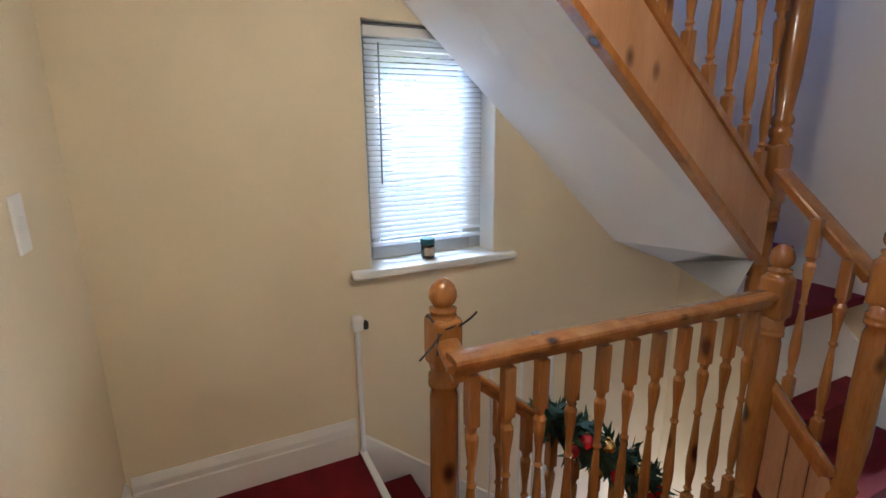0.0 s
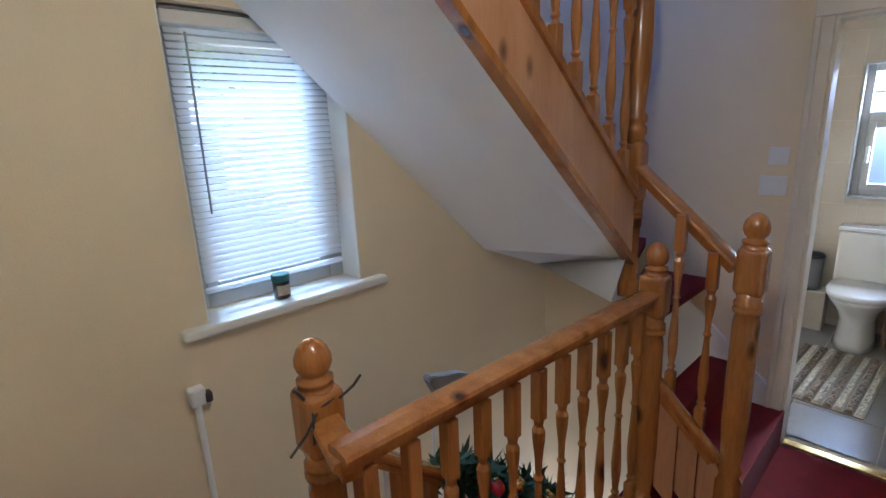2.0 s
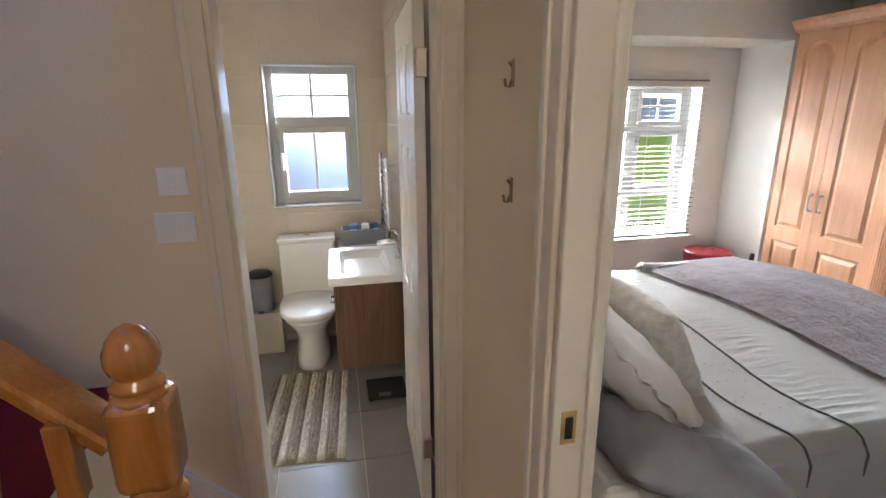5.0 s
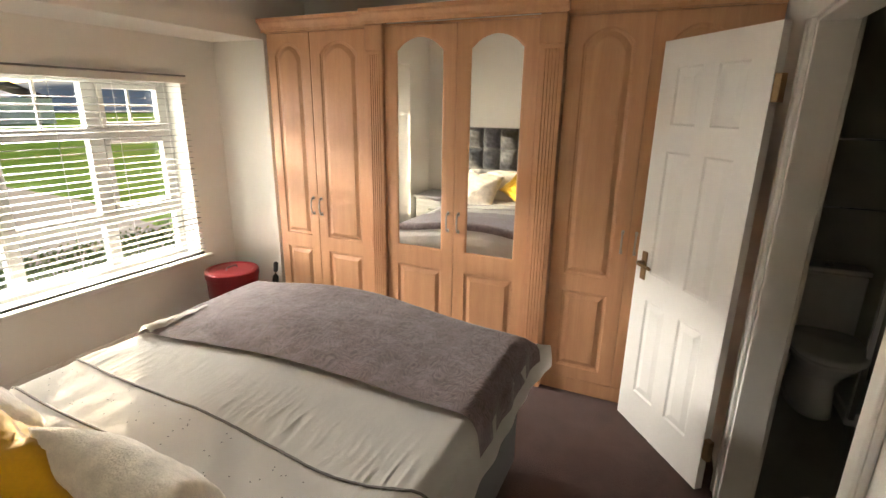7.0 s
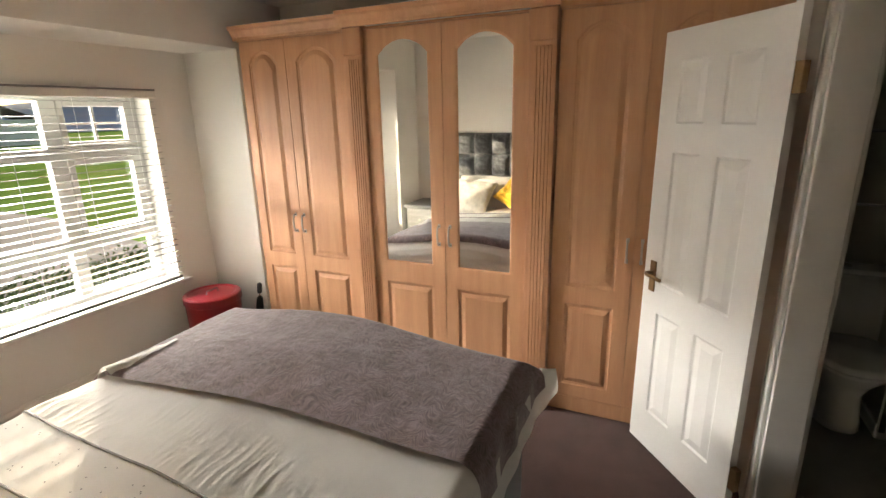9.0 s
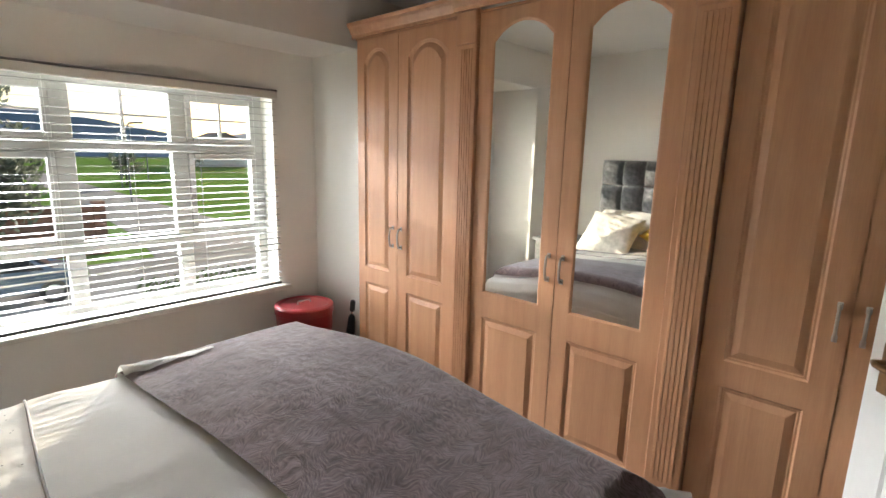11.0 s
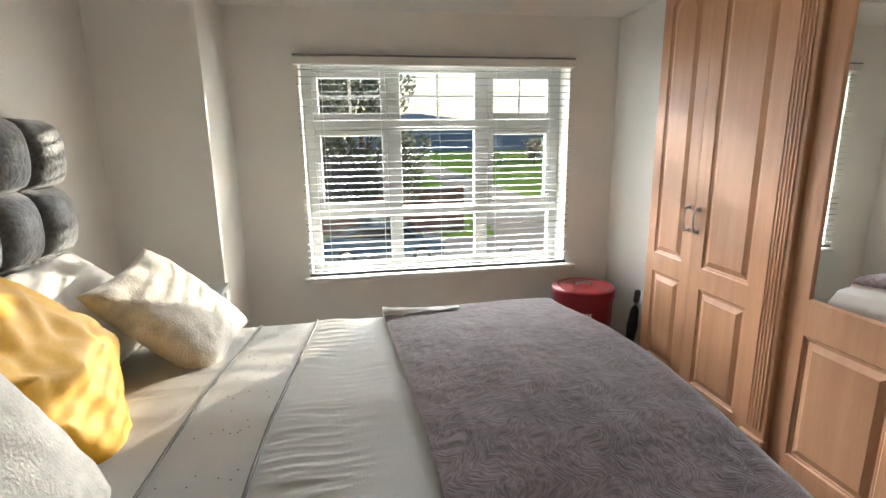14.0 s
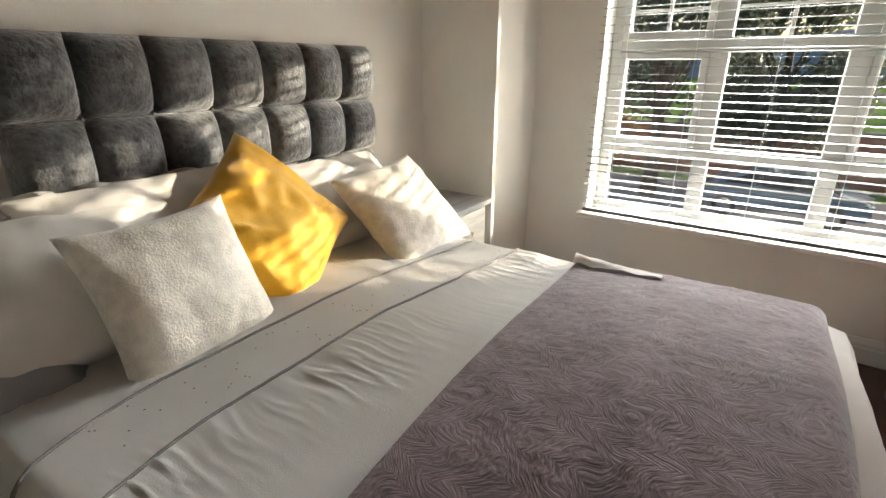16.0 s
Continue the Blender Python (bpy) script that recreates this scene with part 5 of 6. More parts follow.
e, xa, xb = unit("wardrobe", WL, 4.855, [(5.68, 5.315, False, "r"), (5.315, 4.865, False, "l")], "limed oak double wardrobe with arched panel doors beside the bay")
cornice(e, xa - 0.02, xb, 0.0)
e, xa, xb = unit("mirrored_wardrobe", 4.855, 3.635, [(4.735, 4.252, True, "r"), (4.252, 3.772, True, "l")], "limed oak wardrobe with two arched mirror doors and fluted pilasters", 0.012)
pilaster(e, xa + 0.002, xa + 0.118, 0.022)
pilaster(e, xb - 0.135, xb - 0.002, 0.022)
cornice(e, xa - 0.012, xb + 0.012, 0.03, 2.15)
e, xa, xb = unit("wardrobe", 3.635, KY + 0.01, [(3.63, 3.216, False, "r"), (3.216, 2.80, False, "l")], "limed oak double wardrobe with arched panel doors behind the open door")
cornice(e, xa, xb, 0.0)


# -- bed --
CHARCOAL = pile("charcoal_upholstery", (0.045, 0.045, 0.05), 0.3, 20, 200, 0.4, 0.002)
VELVET = pile("crushed_charcoal_velvet", (0.085, 0.087, 0.091), 0.95, 26, 90, 1.0, 0.006, 0.45, 0.6)
COTTON = mat("white_cotton", (0.80, 0.77, 0.72), 0.85, vary=0.05, scale=7, fine=420, bump=0.03, sheen=0.15)
KNIT = pile("cream_knit", (0.72, 0.67, 0.58), 0.22, 30, 260, 0.9, 0.003)
GREYCOT = mat("grey_cotton", (0.30, 0.30, 0.31), 0.85, vary=0.12, scale=9, fine=300, bump=0.04)
YELLOW = pile("mustard_velvet", (0.62, 0.33, 0.012), 0.14, 9, 120, 0.3, 0.002, 0.6, 0.35)
PIPING = mat("grey_piping", (0.17, 0.155, 0.145), 0.8, vary=0.2)
TAUPE = mat("fur_throw", (0.33, 0.275, 0.275), 0.95, vary=0.28, scale=24, fine=160, bump=0, sheen=0.5)
n_, l_ = nodes_of(TAUPE)
# feathery nap that changes its lie in zigzag bands
tc_ = n_.new("ShaderNodeTexCoord")
sep = n_.new("ShaderNodeSeparateXYZ")
l_.new(tc_.outputs["Object"], sep.inputs[0])
big = n_.new("ShaderNodeTexNoise")
big.inputs["Scale"].default_value = 5.0
l_.new(tc_.outputs["Object"], big.inputs[0])
warp = n_.new("ShaderNodeMath")
warp.operation = "MULTIPLY_ADD"
warp.inputs[1].default_value = 0.4
l_.new(big.outputs["Fac"], warp.inputs[0])
l_.new(sep.outputs["Y"], warp.inputs[2])
zig = n_.new("ShaderNodeMath")
zig.operation = "PINGPONG"
zig.inputs[1].default_value = 0.055
l_.new(warp.outputs[0], zig.inputs[0])
sx_ = n_.new("ShaderNodeMath")
sx_.operation = "ADD"
l_.new(sep.outputs["X"], sx_.inputs[0])
l_.new(zig.outputs[0], sx_.inputs[1])
sx2 = n_.new("ShaderNodeMath")
sx2.operation = "MULTIPLY"
sx2.inputs[1].default_value = 3.0
l_.new(sx_.outputs[0], sx2.inputs[0])
cb_ = n_.new("ShaderNodeCombineXYZ")
l_.new(sx2.outputs[0], cb_.inputs[0])
l_.new(sep.outputs["Y"], cb_.inputs[1])
l_.new(sep.outputs["Z"], cb_.inputs[2])
ns = n_.new("ShaderNodeTexNoise")
ns.inputs["Scale"].default_value, ns.inputs["Detail"].default_value = 58.0, 6.0
l_.new(cb_.outputs[0], ns.inputs[0])
bp_ = n_.new("ShaderNodeBump")
bp_.inputs["Strength"].default_value, bp_.inputs["Distance"].default_value = 0.42, 0.006
l_.new(ns.outputs["Fac"], bp_.inputs["Height"])
l_.new(bp_.outputs[0], n_["Principled BSDF"].inputs["Normal"])
nr = n_.new("ShaderNodeValToRGB")
nr.color_ramp.elements[0].position, nr.color_ramp.elements[1].position = 0.34, 0.66
nr.color_ramp.elements[0].color, nr.color_ramp.elements[1].color = (0.17, 0.115, 0.115, 1), (0.385, 0.275, 0.27, 1)
l_.new(ns.outputs["Fac"], nr.inputs[0])
patch = n_.new("ShaderNodeTexNoise")
patch.inputs["Scale"].default_value, patch.inputs["Detail"].default_value, patch.inputs["Roughness"].default_value = 11.0, 6.0, 0.65
l_.new(tc_.outputs["Object"], patch.inputs[0])
pr = n_.new("ShaderNodeValToRGB")
pr.color_ramp.elements[0].position, pr.color_ramp.elements[1].position = 0.36, 0.64
pr.color_ramp.elements[0].color, pr.color_ramp.elements[1].color = (0.66, 0.62, 0.60, 1), (1.0, 1.0, 1.0, 1)
l_.new(patch.outputs["Fac"], pr.inputs[0])
mm = n_.new("ShaderNodeMixRGB")
mm.blend_type = "MULTIPLY"
mm.inputs[0].default_value = 1.0
l_.new(nr.outputs[0], mm.inputs[1])
l_.new(pr.outputs[0], mm.inputs[2])
l_.new(mm.outputs[0], n_["Principled BSDF"].inputs["Base Color"])

BX0, BX1, BYC, BHW = 1.24, 3.10, 4.34, 0.80
e = thing("bed", pose(BX0, BYC, 0), "double divan bed with a tall tufted charcoal velvet headboard", "bed")
part("divan_base", box(0.0, -BHW + 0.02, 0.04, BX1 - BX0 - 0.01, BHW - 0.02, 0.36, 0.02, 3), CHARCOAL, e, "dark charcoal divan base")
part("mattress", box(0.0, -BHW, 0.36, BX1 - BX0, BHW, 0.62, 0.05, 4), COTTON, e)
for sx in (0.1, 1.65):
    for sy in (-0.66, 0.66):
        part("castor", lathe([(0.02, 0), (0.025, 0.02), (0.02, 0.045)], 12), BLACKPL, e).location = (sx, sy, 0)
HB0, HB1 = 3.84, 5.27
hb = part("headboard", box(-0.11, HB0 - BYC, 0.05, -0.055, HB1 - BYC, 1.44, 0.02, 3), VELVET, e)
cols, rows = 7, 5
cw, rh = (HB1 - HB0) / cols, 0.236
tuft = None
for r in range(rows):
    for c in range(cols):
        if tuft is None:
            b = bmesh.new()
            n = 12
            g = []
            for j in range(n + 1):
                row = []
                for i in range(n + 1):
                    u, v = 2 * i / n - 1, 2 * j / n - 1
                    h = (max(0, 1 - abs(u) ** 2.6) * max(0, 1 - abs(v) ** 2.6)) ** 0.42
                    row.append(b.verts.new((0.09 * h, u * cw / 2 * 1.0, v * rh / 2 * 1.0)))
                g.append(row)
            for j in range(n):
                for i in range(n):
                    b.faces.new((g[j][i], g[j][i + 1], g[j + 1][i + 1], g[j + 1][i]))
            ob = part("tufted_panel", b, VELVET, hb, smooth=True)
            tuft = ob.data
        else:
            ob = new("tufted_panel", tuft)
            ob.parent = hb
        ob.location = (-0.057, HB0 - BYC + cw * (c + 0.5), 1.462 - rh * (r + 0.5))
for r in range(1, 3):
    for c in range(1, cols):
        part("crystal_button", lathe([(0.001, -0.004), (0.009, 0.0), (0.007, 0.006), (0.001, 0.009)], 8), CHROME, hb).matrix_local = pose(-0.052, HB0 - BYC + cw * c, 1.462 - rh * r, 0, 90, 0)


def roll(s, half, r):
    """Run along a flat top of half-width half that rolls over its edge and hangs down: offset and drop."""
    a = abs(s)
    if a <= half - r:
        return s, 0.0
    t = a - (half - r)
    if t < r * math.pi / 2:
        return math.copysign(half - r + r * math.sin(t / r), s), r * (1 - math.cos(t / r))
    return math.copysign(half, s), r + (t - r * math.pi / 2)


def bed_top(x, y):
    """Height of the made bed's cover."""
    z = 0.665 + 0.035 * math.exp(-((y - BYC) / 0.5) ** 2)
    z += 0.008 * noise.noise((x * 2.3, y * 2.3, 0.3)) + 0.003 * noise.noise((x * 7, y * 6, 2.1))
    f = min(1.0, max(0.0, (x - 2.25) / 0.5))
    z += 0.052 * f * f * (3 - 2 * f) * math.exp(-((y - BYC - 0.15) / 0.6) ** 2)
    # gathered pleats below each piped line, short and uneven
    for xp, reach in ((2.085, 0.22), (1.66, 0.13)):
        d = (x - xp - 0.05 * (y - BYC) / BHW) / reach
        if d > -0.25:
            on = math.exp(-max(d, 0.0) ** 2 * 1.3) * min(1.0, (d + 0.25) * 6)
            amp = 0.5 + 0.9 * noise.noise((x * 4, y * 5, 7.0))
            yy = y + 0.03 * noise.noise((x * 7, y * 4, 3.0))
            ridge = (1 - abs(noise.noise((x * 3.2, yy * 26, 5.0)))) ** 4 + 0.5 * (1 - abs(noise.noise((x * 5.0, yy * 52, 8.0)))) ** 4
            z += on * max(0.0, amp) * 0.0056 * ridge
    return z


def cover(x0, x1, near, far, foot, lift, nx, ny, rough=0.0, seed=1, r=0.06, skew=0.0):
    """Cloth over the bed from x0 to x1 that hangs over the near, far and foot edges."""
    b = bmesh.new()
    half = BHW + 0.012
    L = x1 - x0 + foot
    s0, s1 = -(half - r + r * math.pi / 2 + near), half - r + r * math.pi / 2 + far
    rnd = random.Random(seed)
    g = []
    for j in range(ny + 1):
        row = []
        for i in range(nx + 1):
            u = L * i / nx
            s = s0 + (s1 - s0) * j / ny
            yo, dy = roll(s, half, r)
            x = x0 + u + skew * (s / half) * (1 - u / L)
            dx = 0.0
            if foot > 0:
                xe, dx = roll(x, BX1 + 0.012, r) if x > BX1 - r else (x, 0.0)
                x = xe
            y = BYC + yo
            z = bed_top(x, y) + lift - max(dx, dy, math.hypot(dx, dy) * 0.8)
            wob = 0.014 * noise.noise((x * 6 + seed, y * 6, z * 3)) if dy > r or dx > r else 0.0
            if dy > r * 0.8:
                y += math.copysign(abs(wob) + 0.004 * math.sin(x * 30) + 0.02 * min(1, dy / 0.2), yo)
            if dx > r * 0.8:
                x += abs(wob) + 0.01 + 0.07 * min(1, dx / 0.12)
            corner = min(1.0, dx / 0.10) * min(1.0, dy / 0.10) if yo < 0 else 0.0
            x += 0.07 * corner
            y -= 0.05 * corner
            z += 0.03 * corner
            z += rough * (noise.noise((x * 55, y * 24 + seed, 1.0)) + 0.7 * noise.noise((x * 24, y * 60, 4.0)))
            row.append(b.verts.new((x, y, z)))
        g.append(row)
    for j in range(ny):
        for i in range(nx):
            b.faces.new((g[j][i], g[j][i + 1], g[j + 1][i + 1], g[j + 1][i]))
    bmesh.ops.solidify(b, geom=b.faces[:], thickness=-0.012)
    return b


e = thing("duvet", Matrix.Identity(4), "white cotton duvet with grey piping, spread over the bed", "duvet")
part("cover", cover(1.34, BX1, 0.17, 0.24, 0.15, 0.012, 130, 420), COTTON, e, smooth=True)
for xp in (2.055, 1.845):
    pts = []
    for k in range(80):
        s = -(BHW + 0.13) + (2 * BHW + 0.29) * k / 79
        yo, dy = roll(s, BHW + 0.014, 0.06)
        x = xp + 0.05 * (yo / BHW) + (0.09 * max(0.0, (-yo - 0.45) / 0.35) ** 2 if yo < -0.45 else 0) + 0.012 * noise.noise((s * 2, xp, 0))
        pts.append((x, BYC + yo + (math.copysign(0.012, yo) if dy > 0.05 else 0), bed_top(x, BYC + yo) + 0.0145 - dy))
    part("piping", tube(pts, 0.0042, 6), PIPING, e, "grey piped line", True)
b = bmesh.new()
rnd = random.Random(21)
for k in range(60):
    x, y = 1.875 + rnd.random() * 0.15, BYC - 0.72 + 1.45 * rnd.random()
    x += 0.05 * ((y - BYC) / BHW)
    bmesh.ops.create_circle(b, cap_ends=True, segments=6, radius=0.0026, matrix=Matrix.Translation((x, y, bed_top(x, y) + 0.0145)))
tagged(part("embroidered_dots", b, PIPING, e), kind="stuff")
e = thing("fur_throw", Matrix.Identity(4), "mauve-grey fluffy throw spread over the foot of the bed", "throw")
part("throw_cloth", cover(2.40, BX1, 0.085, 0.14, 0.03, 0.034, 110, 260, 0.0014, 5, 0.07, -0.04), TAUPE, e, smooth=True)
# turned-up corner of the throw by the window
b = bmesh.new()
g = []
for j in range(9):
    row = []
    for i in range(13):
        u, v = i / 12, j / 8
        x, y = 2.36 + 0.30 * u, 5.02 + 0.10 * v
        z = bed_top(x, min(y, 5.1)) + 0.042 + 0.03 * math.sin(math.pi * v) * (1 - u) + 0.01 * noise.noise((u * 6, v * 4, 0)) - (0.04 * v * v)
        row.append(b.verts.new((x, y, z)))
    g.append(row)
for j in range(8):
    for i in range(12):
        b.faces.new((g[j][i], g[j][i + 1], g[j + 1][i + 1], g[j + 1][i]))
bmesh.ops.solidify(b, geom=b.faces[:], thickness=0.008)
part("turned_edge", b, COTTON, e, "pale underside of the throw", True)


def pillow(name, w, h, t, m, material, label, group, seed=0, wrinkle=0.01, pinch=0.06, sag=0.0, frill=0.0, folds=0.0):
    """Stuffed cushion with pinched corners; local x, y its face, z its thickness."""
    rnd = random.Random(seed)
    b = bmesh.new()
    n = 34
    top, bot = [], []
    for j in range(n + 1):
        rt, rb = [], []
        for i in range(n + 1):
            u, v = 2 * i / n - 1, 2 * j / n - 1
            edge = max(0.0, (1 - abs(u) ** 3.0)) ** 0.5 * max(0.0, (1 - abs(v) ** 3.0)) ** 0.5
            x = u * w / 2 * (1 - pinch * (1 - abs(u)) * 0 - pinch * (1 - v * v) * abs(u) ** 2)
            y = v * h / 2 * (1 - pinch * (1 - u * u) * abs(v) ** 2)
            wr = wrinkle * (noise.noise((u * 2.6 + seed, v * 2.6, seed)) + 0.5 * noise.noise((u * 6, v * 6 + seed, 2)))
            if folds:
                turn = math.atan2(v - 1.15, u + 1.15)
                far = math.hypot(v - 1.15, u + 1.15)
                wr += folds * edge * (1.0 - abs(math.sin(7.0 * turn + 1.5 * noise.noise((u * 1.5, v * 1.5, seed + 5))))) ** 1.5 * math.exp(-((far - 0.9) / 0.8) ** 2) * 2.0
            zt = t / 2 * edge * (1 - sag * max(0, v)) + wr * min(1, edge * 2)
            rt.append(b.verts.new((x, y, zt)))
            rb.append(b.verts.new((x, y, -t / 2 * edge + wr * 0.5)) if 0 < i < n and 0 < j < n else rt[-1])
        top.append(rt)
        bot.append(rb)
    for j in range(n):
        for i in range(n):
            b.faces.new((top[j][i], top[j][i + 1], top[j + 1][i + 1], top[j + 1][i]))
            q = (bot[j][i], bot[j + 1][i], bot[j + 1][i + 1], bot[j][i + 1])
            if len(set(q)) == 4 and set(q) != {top[j][i], top[j][i + 1], top[j + 1][i + 1], top[j + 1][i]}:
                try:
                    b.faces.new(q)
                except ValueError:
                    pass
    e = thing(name, m, label, "pillow" if "pillow" in name else "cushion", group)
    part("cover", b, material, e, smooth=True)
    per = [(-w / 2, -h / 2), (w / 2, -h / 2), (w / 2, h / 2), (-w / 2, h / 2)]
    if frill:
        bb = bmesh.new()
        ring = []
        for k in range(96):
            a = 4 * k / 96
            s, f = int(a), a % 1
            (xa, ya), (xc, yc) = per[s], per[(s + 1) % 4]
            ring.append((xa + (xc - xa) * f, ya + (yc - ya) * f))
        inner = [bb.verts.new((x * 0.93, y * 0.93, 0.0)) for x, y in ring]
        outer = [bb.verts.new((x * (1 + frill), y * (1 + frill), 0.01 * math.sin(k * 1.3))) for k, (x, y) in enumerate(ring)]
        for k in range(96):
            bb.faces.new((inner[k], inner[(k + 1) % 96], outer[(k + 1) % 96], outer[k]))
        bmesh.ops.solidify(bb, geom=bb.faces[:], thickness=0.006)
        part("flange", bb, material, e, smooth=True)
    return e


def lean(x, y, z, back, yaw, spin=0.0):
    """Standing cushion facing +x, leaning back by degrees, turned by yaw, spun in its own plane."""
    return pose(x, y, z, 0, 0, yaw) @ pose(0, 0, 0, 0, 90 - back, 0) @ pose(0, 0, 0, 0, 0, 90 + spin)


PG = "pillows and cushions on the bed"
pillow("pillow", 0.66, 0.44, 0.19, lean(1.36, 4.90, 0.83, 48, 0), COTTON, "plump white pillow leaning on the headboard", PG, 3, 0.016, 0.05, 0.0, 0.03)
pillow("pillow", 0.66, 0.44, 0.19, lean(1.40, 4.10, 0.87, 36, 0), COTTON, "white flanged pillow leaning on the headboard behind the knitted cushion", PG, 8, 0.016, 0.05, 0.0, 0.03)
pillow("pillow", 0.60, 0.44, 0.17, lean(1.47, 3.84, 0.845, 42, -8), COTTON, "cream pillow at the near head of the bed", PG, 12, 0.014, 0.05, 0.0, 0.03)
pillow("pillow", 0.56, 0.42, 0.16, pose(1.45, 3.59, 0.715, 12, 14, 80), GREYCOT, "grey pillow lying at the bed's edge", PG, 15, 0.016, 0.05)
pillow("cushion", 0.49, 0.47, 0.15, lean(1.66, 4.95, 0.815, 46, -4, 6), KNIT, "cream ribbed square cushion leaning on the white pillow", PG, 5, 0.008, 0.10)
pillow("cushion", 0.53, 0.51, 0.19, lean(1.54, 4.375, 0.872, 36, 4, 34), YELLOW, "mustard yellow velvet cushion standing on its corner", PG, 7, 0.020, 0.10, 0.0, 0.0, 0.018)
pillow("cushion", 0.43, 0.43, 0.16, lean(1.67, 4.00, 0.825, 28, 0, 2), KNIT, "cream knitted square cushion leaning on the pillows", PG, 11, 0.008, 0.10)

# nightstand
GREYOAK = wood("weathered_grey_wood", (0.34, 0.34, 0.33), (0.20, 0.20, 0.195), 0.6, 12, (1, 0.1, 1), coat=0.0)
e = thing("nightstand", pose(HX + 0.01, 5.36, 0), "weathered grey wooden nightstand in the corner by the bed", "nightstand")
part("top", box(0, 0, 0.662, 0.50, 0.40, 0.69, 0.006, 2), GREYOAK, e)
part("body", box(0.02, 0.02, 0.12, 0.46, 0.38, 0.66, 0.004, 1), GREYOAK, e)
for z in (0.15, 0.41):
    d = part("drawer", box(0.462, 0.035, z, 0.476, 0.365, z + 0.235, 0.004, 1), GREYOAK, e)
    part("knob", lathe([(0.006, 0), (0.006, 0.012), (0.014, 0.018), (0.012, 0.026), (0.001, 0.028)], 14), NICKEL, d).matrix_local = pose(0.476, 0.20, z + 0.12, 0, 90, 0)
for sx in (0.04, 0.43):
    for sy in (0.04, 0.35):
        part("leg", box(sx - 0.018, sy - 0.018, 0, sx + 0.018, sy + 0.018, 0.12, 0.003, 1), GREYOAK, e)

# red tin with its lid and a folded umbrella
REDTIN = mat("red_enamel", (0.25, 0.012, 0.02), 0.32, vary=0.12, scale=4, bump=0.005, coat=0.3)
e = thing("red_tin", pose(3.665, 6.0, 0.0), "large round red tin with a flat lid beside the wardrobe", "tin")
part("body", lathe([(0.165, 0), (0.172, 0.006), (0.185, 0.40), (0.186, 0.43)], 40), REDTIN, e, smooth=True)
lid = part("lid", lathe([(0.192, 0.415), (0.194, 0.42), (0.194, 0.462), (0.188, 0.470), (0.165, 0.474), (0.150, 0.468), (0.001, 0.468)], 40, cap=False), REDTIN, e, smooth=False)
part("lid_handle", tube([(-0.05, 0, 0.468), (-0.045, 0, 0.49), (0.045, 0, 0.49), (0.05, 0, 0.468)], 0.006, 8), GREYPL, lid)
b = bmesh.new()
def curved(b, a0, a1, z0, z1, r):
    n = 8
    lo = [b.verts.new((r * math.cos(a0 + (a1 - a0) * k / n), r * math.sin(a0 + (a1 - a0) * k / n), z0)) for k in range(n + 1)]
    hi = [b.verts.new((r * 1.003 * math.cos(a0 + (a1 - a0) * k / n), r * 1.003 * math.sin(a0 + (a1 - a0) * k / n), z1)) for k in range(n + 1)]
    for k in range(n):
        b.faces.new((lo[k], lo[k + 1], hi[k + 1], hi[k]))
for k in range(6):
    curved(b, -2.30 + 0.10 * k, -2.225 + 0.10 * k, 0.30, 0.345, 0.1865)
part("lettering", b, WHITEPL, e, "pale lettering bars")
b = bmesh.new()
curved(b, -2.28, -1.78, 0.17, 0.27, 0.183)
part("picture_label", b, GREYPL, e, "dark picture label")
e = thing("umbrella", pose(3.90, 5.84, 0.0, 4, 3, 0), "folded black umbrella leaning beside the wardrobe", "umbrella")
part("canopy", lathe([(0.006, 0.02), (0.02, 0.06), (0.032, 0.25), (0.022, 0.36), (0.01, 0.38)], 12), BLACKPL, e)
part("shaft", tube([(0, 0, 0.0), (0, 0, 0.42)], 0.006, 8), CHROME, e)
part("handle", lathe([(0.012, 0.40), (0.018, 0.41), (0.018, 0.47), (0.012, 0.48)], 12), BLACKPL, e)
skirting("baseboard_5", BAYX, WY, 3.98, WY, (0, -1), 0.13)
skirting("baseboard_6", 3.985, 5.72, 3.985, WY - 0.02, (-1, 0), 0.13)
skirting("baseboard_7", HX, FY, BAYX, FY, (0, -1), 0.13)
skirting("baseboard_8", 2.02, KY, DX + 0.02, KY, (0, 1), 0.13)

# ---- outdoors ----
GRASS = mat("lawn_grass", (0.14, 0.245, 0.055), 0.95, vary=0.35, scale=0.35, fine=9, bump=0, spec=0.0)
ASPHALT = mat("asphalt", (0.19, 0.19, 0.20), 0.95, vary=0.12, scale=1.2, fine=30, spec=0.1)
CONCRETE = mat("pale_concrete", (0.24, 0.235, 0.225), 0.95, vary=0.12, scale=1.5, fine=30, spec=0.1)
BRICKM = mat("red_brick", (0.24, 0.10, 0.065), 0.85, vary=0.3, scale=3, fine=40)
# leaf colour is lightened and greyed to imitate haze over the trees
LEAF = translucent("haze_lightened_leaves", (0.11, 0.13, 0.10), 0.5)
LEAF2 = mat("hedge_leaves", (0.06, 0.11, 0.025), 0.7, vary=0.5, scale=2, fine=20, bump=0)
BARK = mat("bark", (0.10, 0.075, 0.055), 0.9, vary=0.3, scale=6)
# distance haze is painted into the hills' pale blue base colour
HILL = mat("haze_tinted_hills", (0.20, 0.26, 0.33), 0.95, vary=0.25, scale=0.02, fine=0.4, bump=0)
RENDER = mat("white_house_render", (0.70, 0.69, 0.66), 0.85, vary=0.06, scale=0.8)
SLATE = mat("slate_roof", (0.08, 0.08, 0.09), 0.6, vary=0.25, scale=1.5)
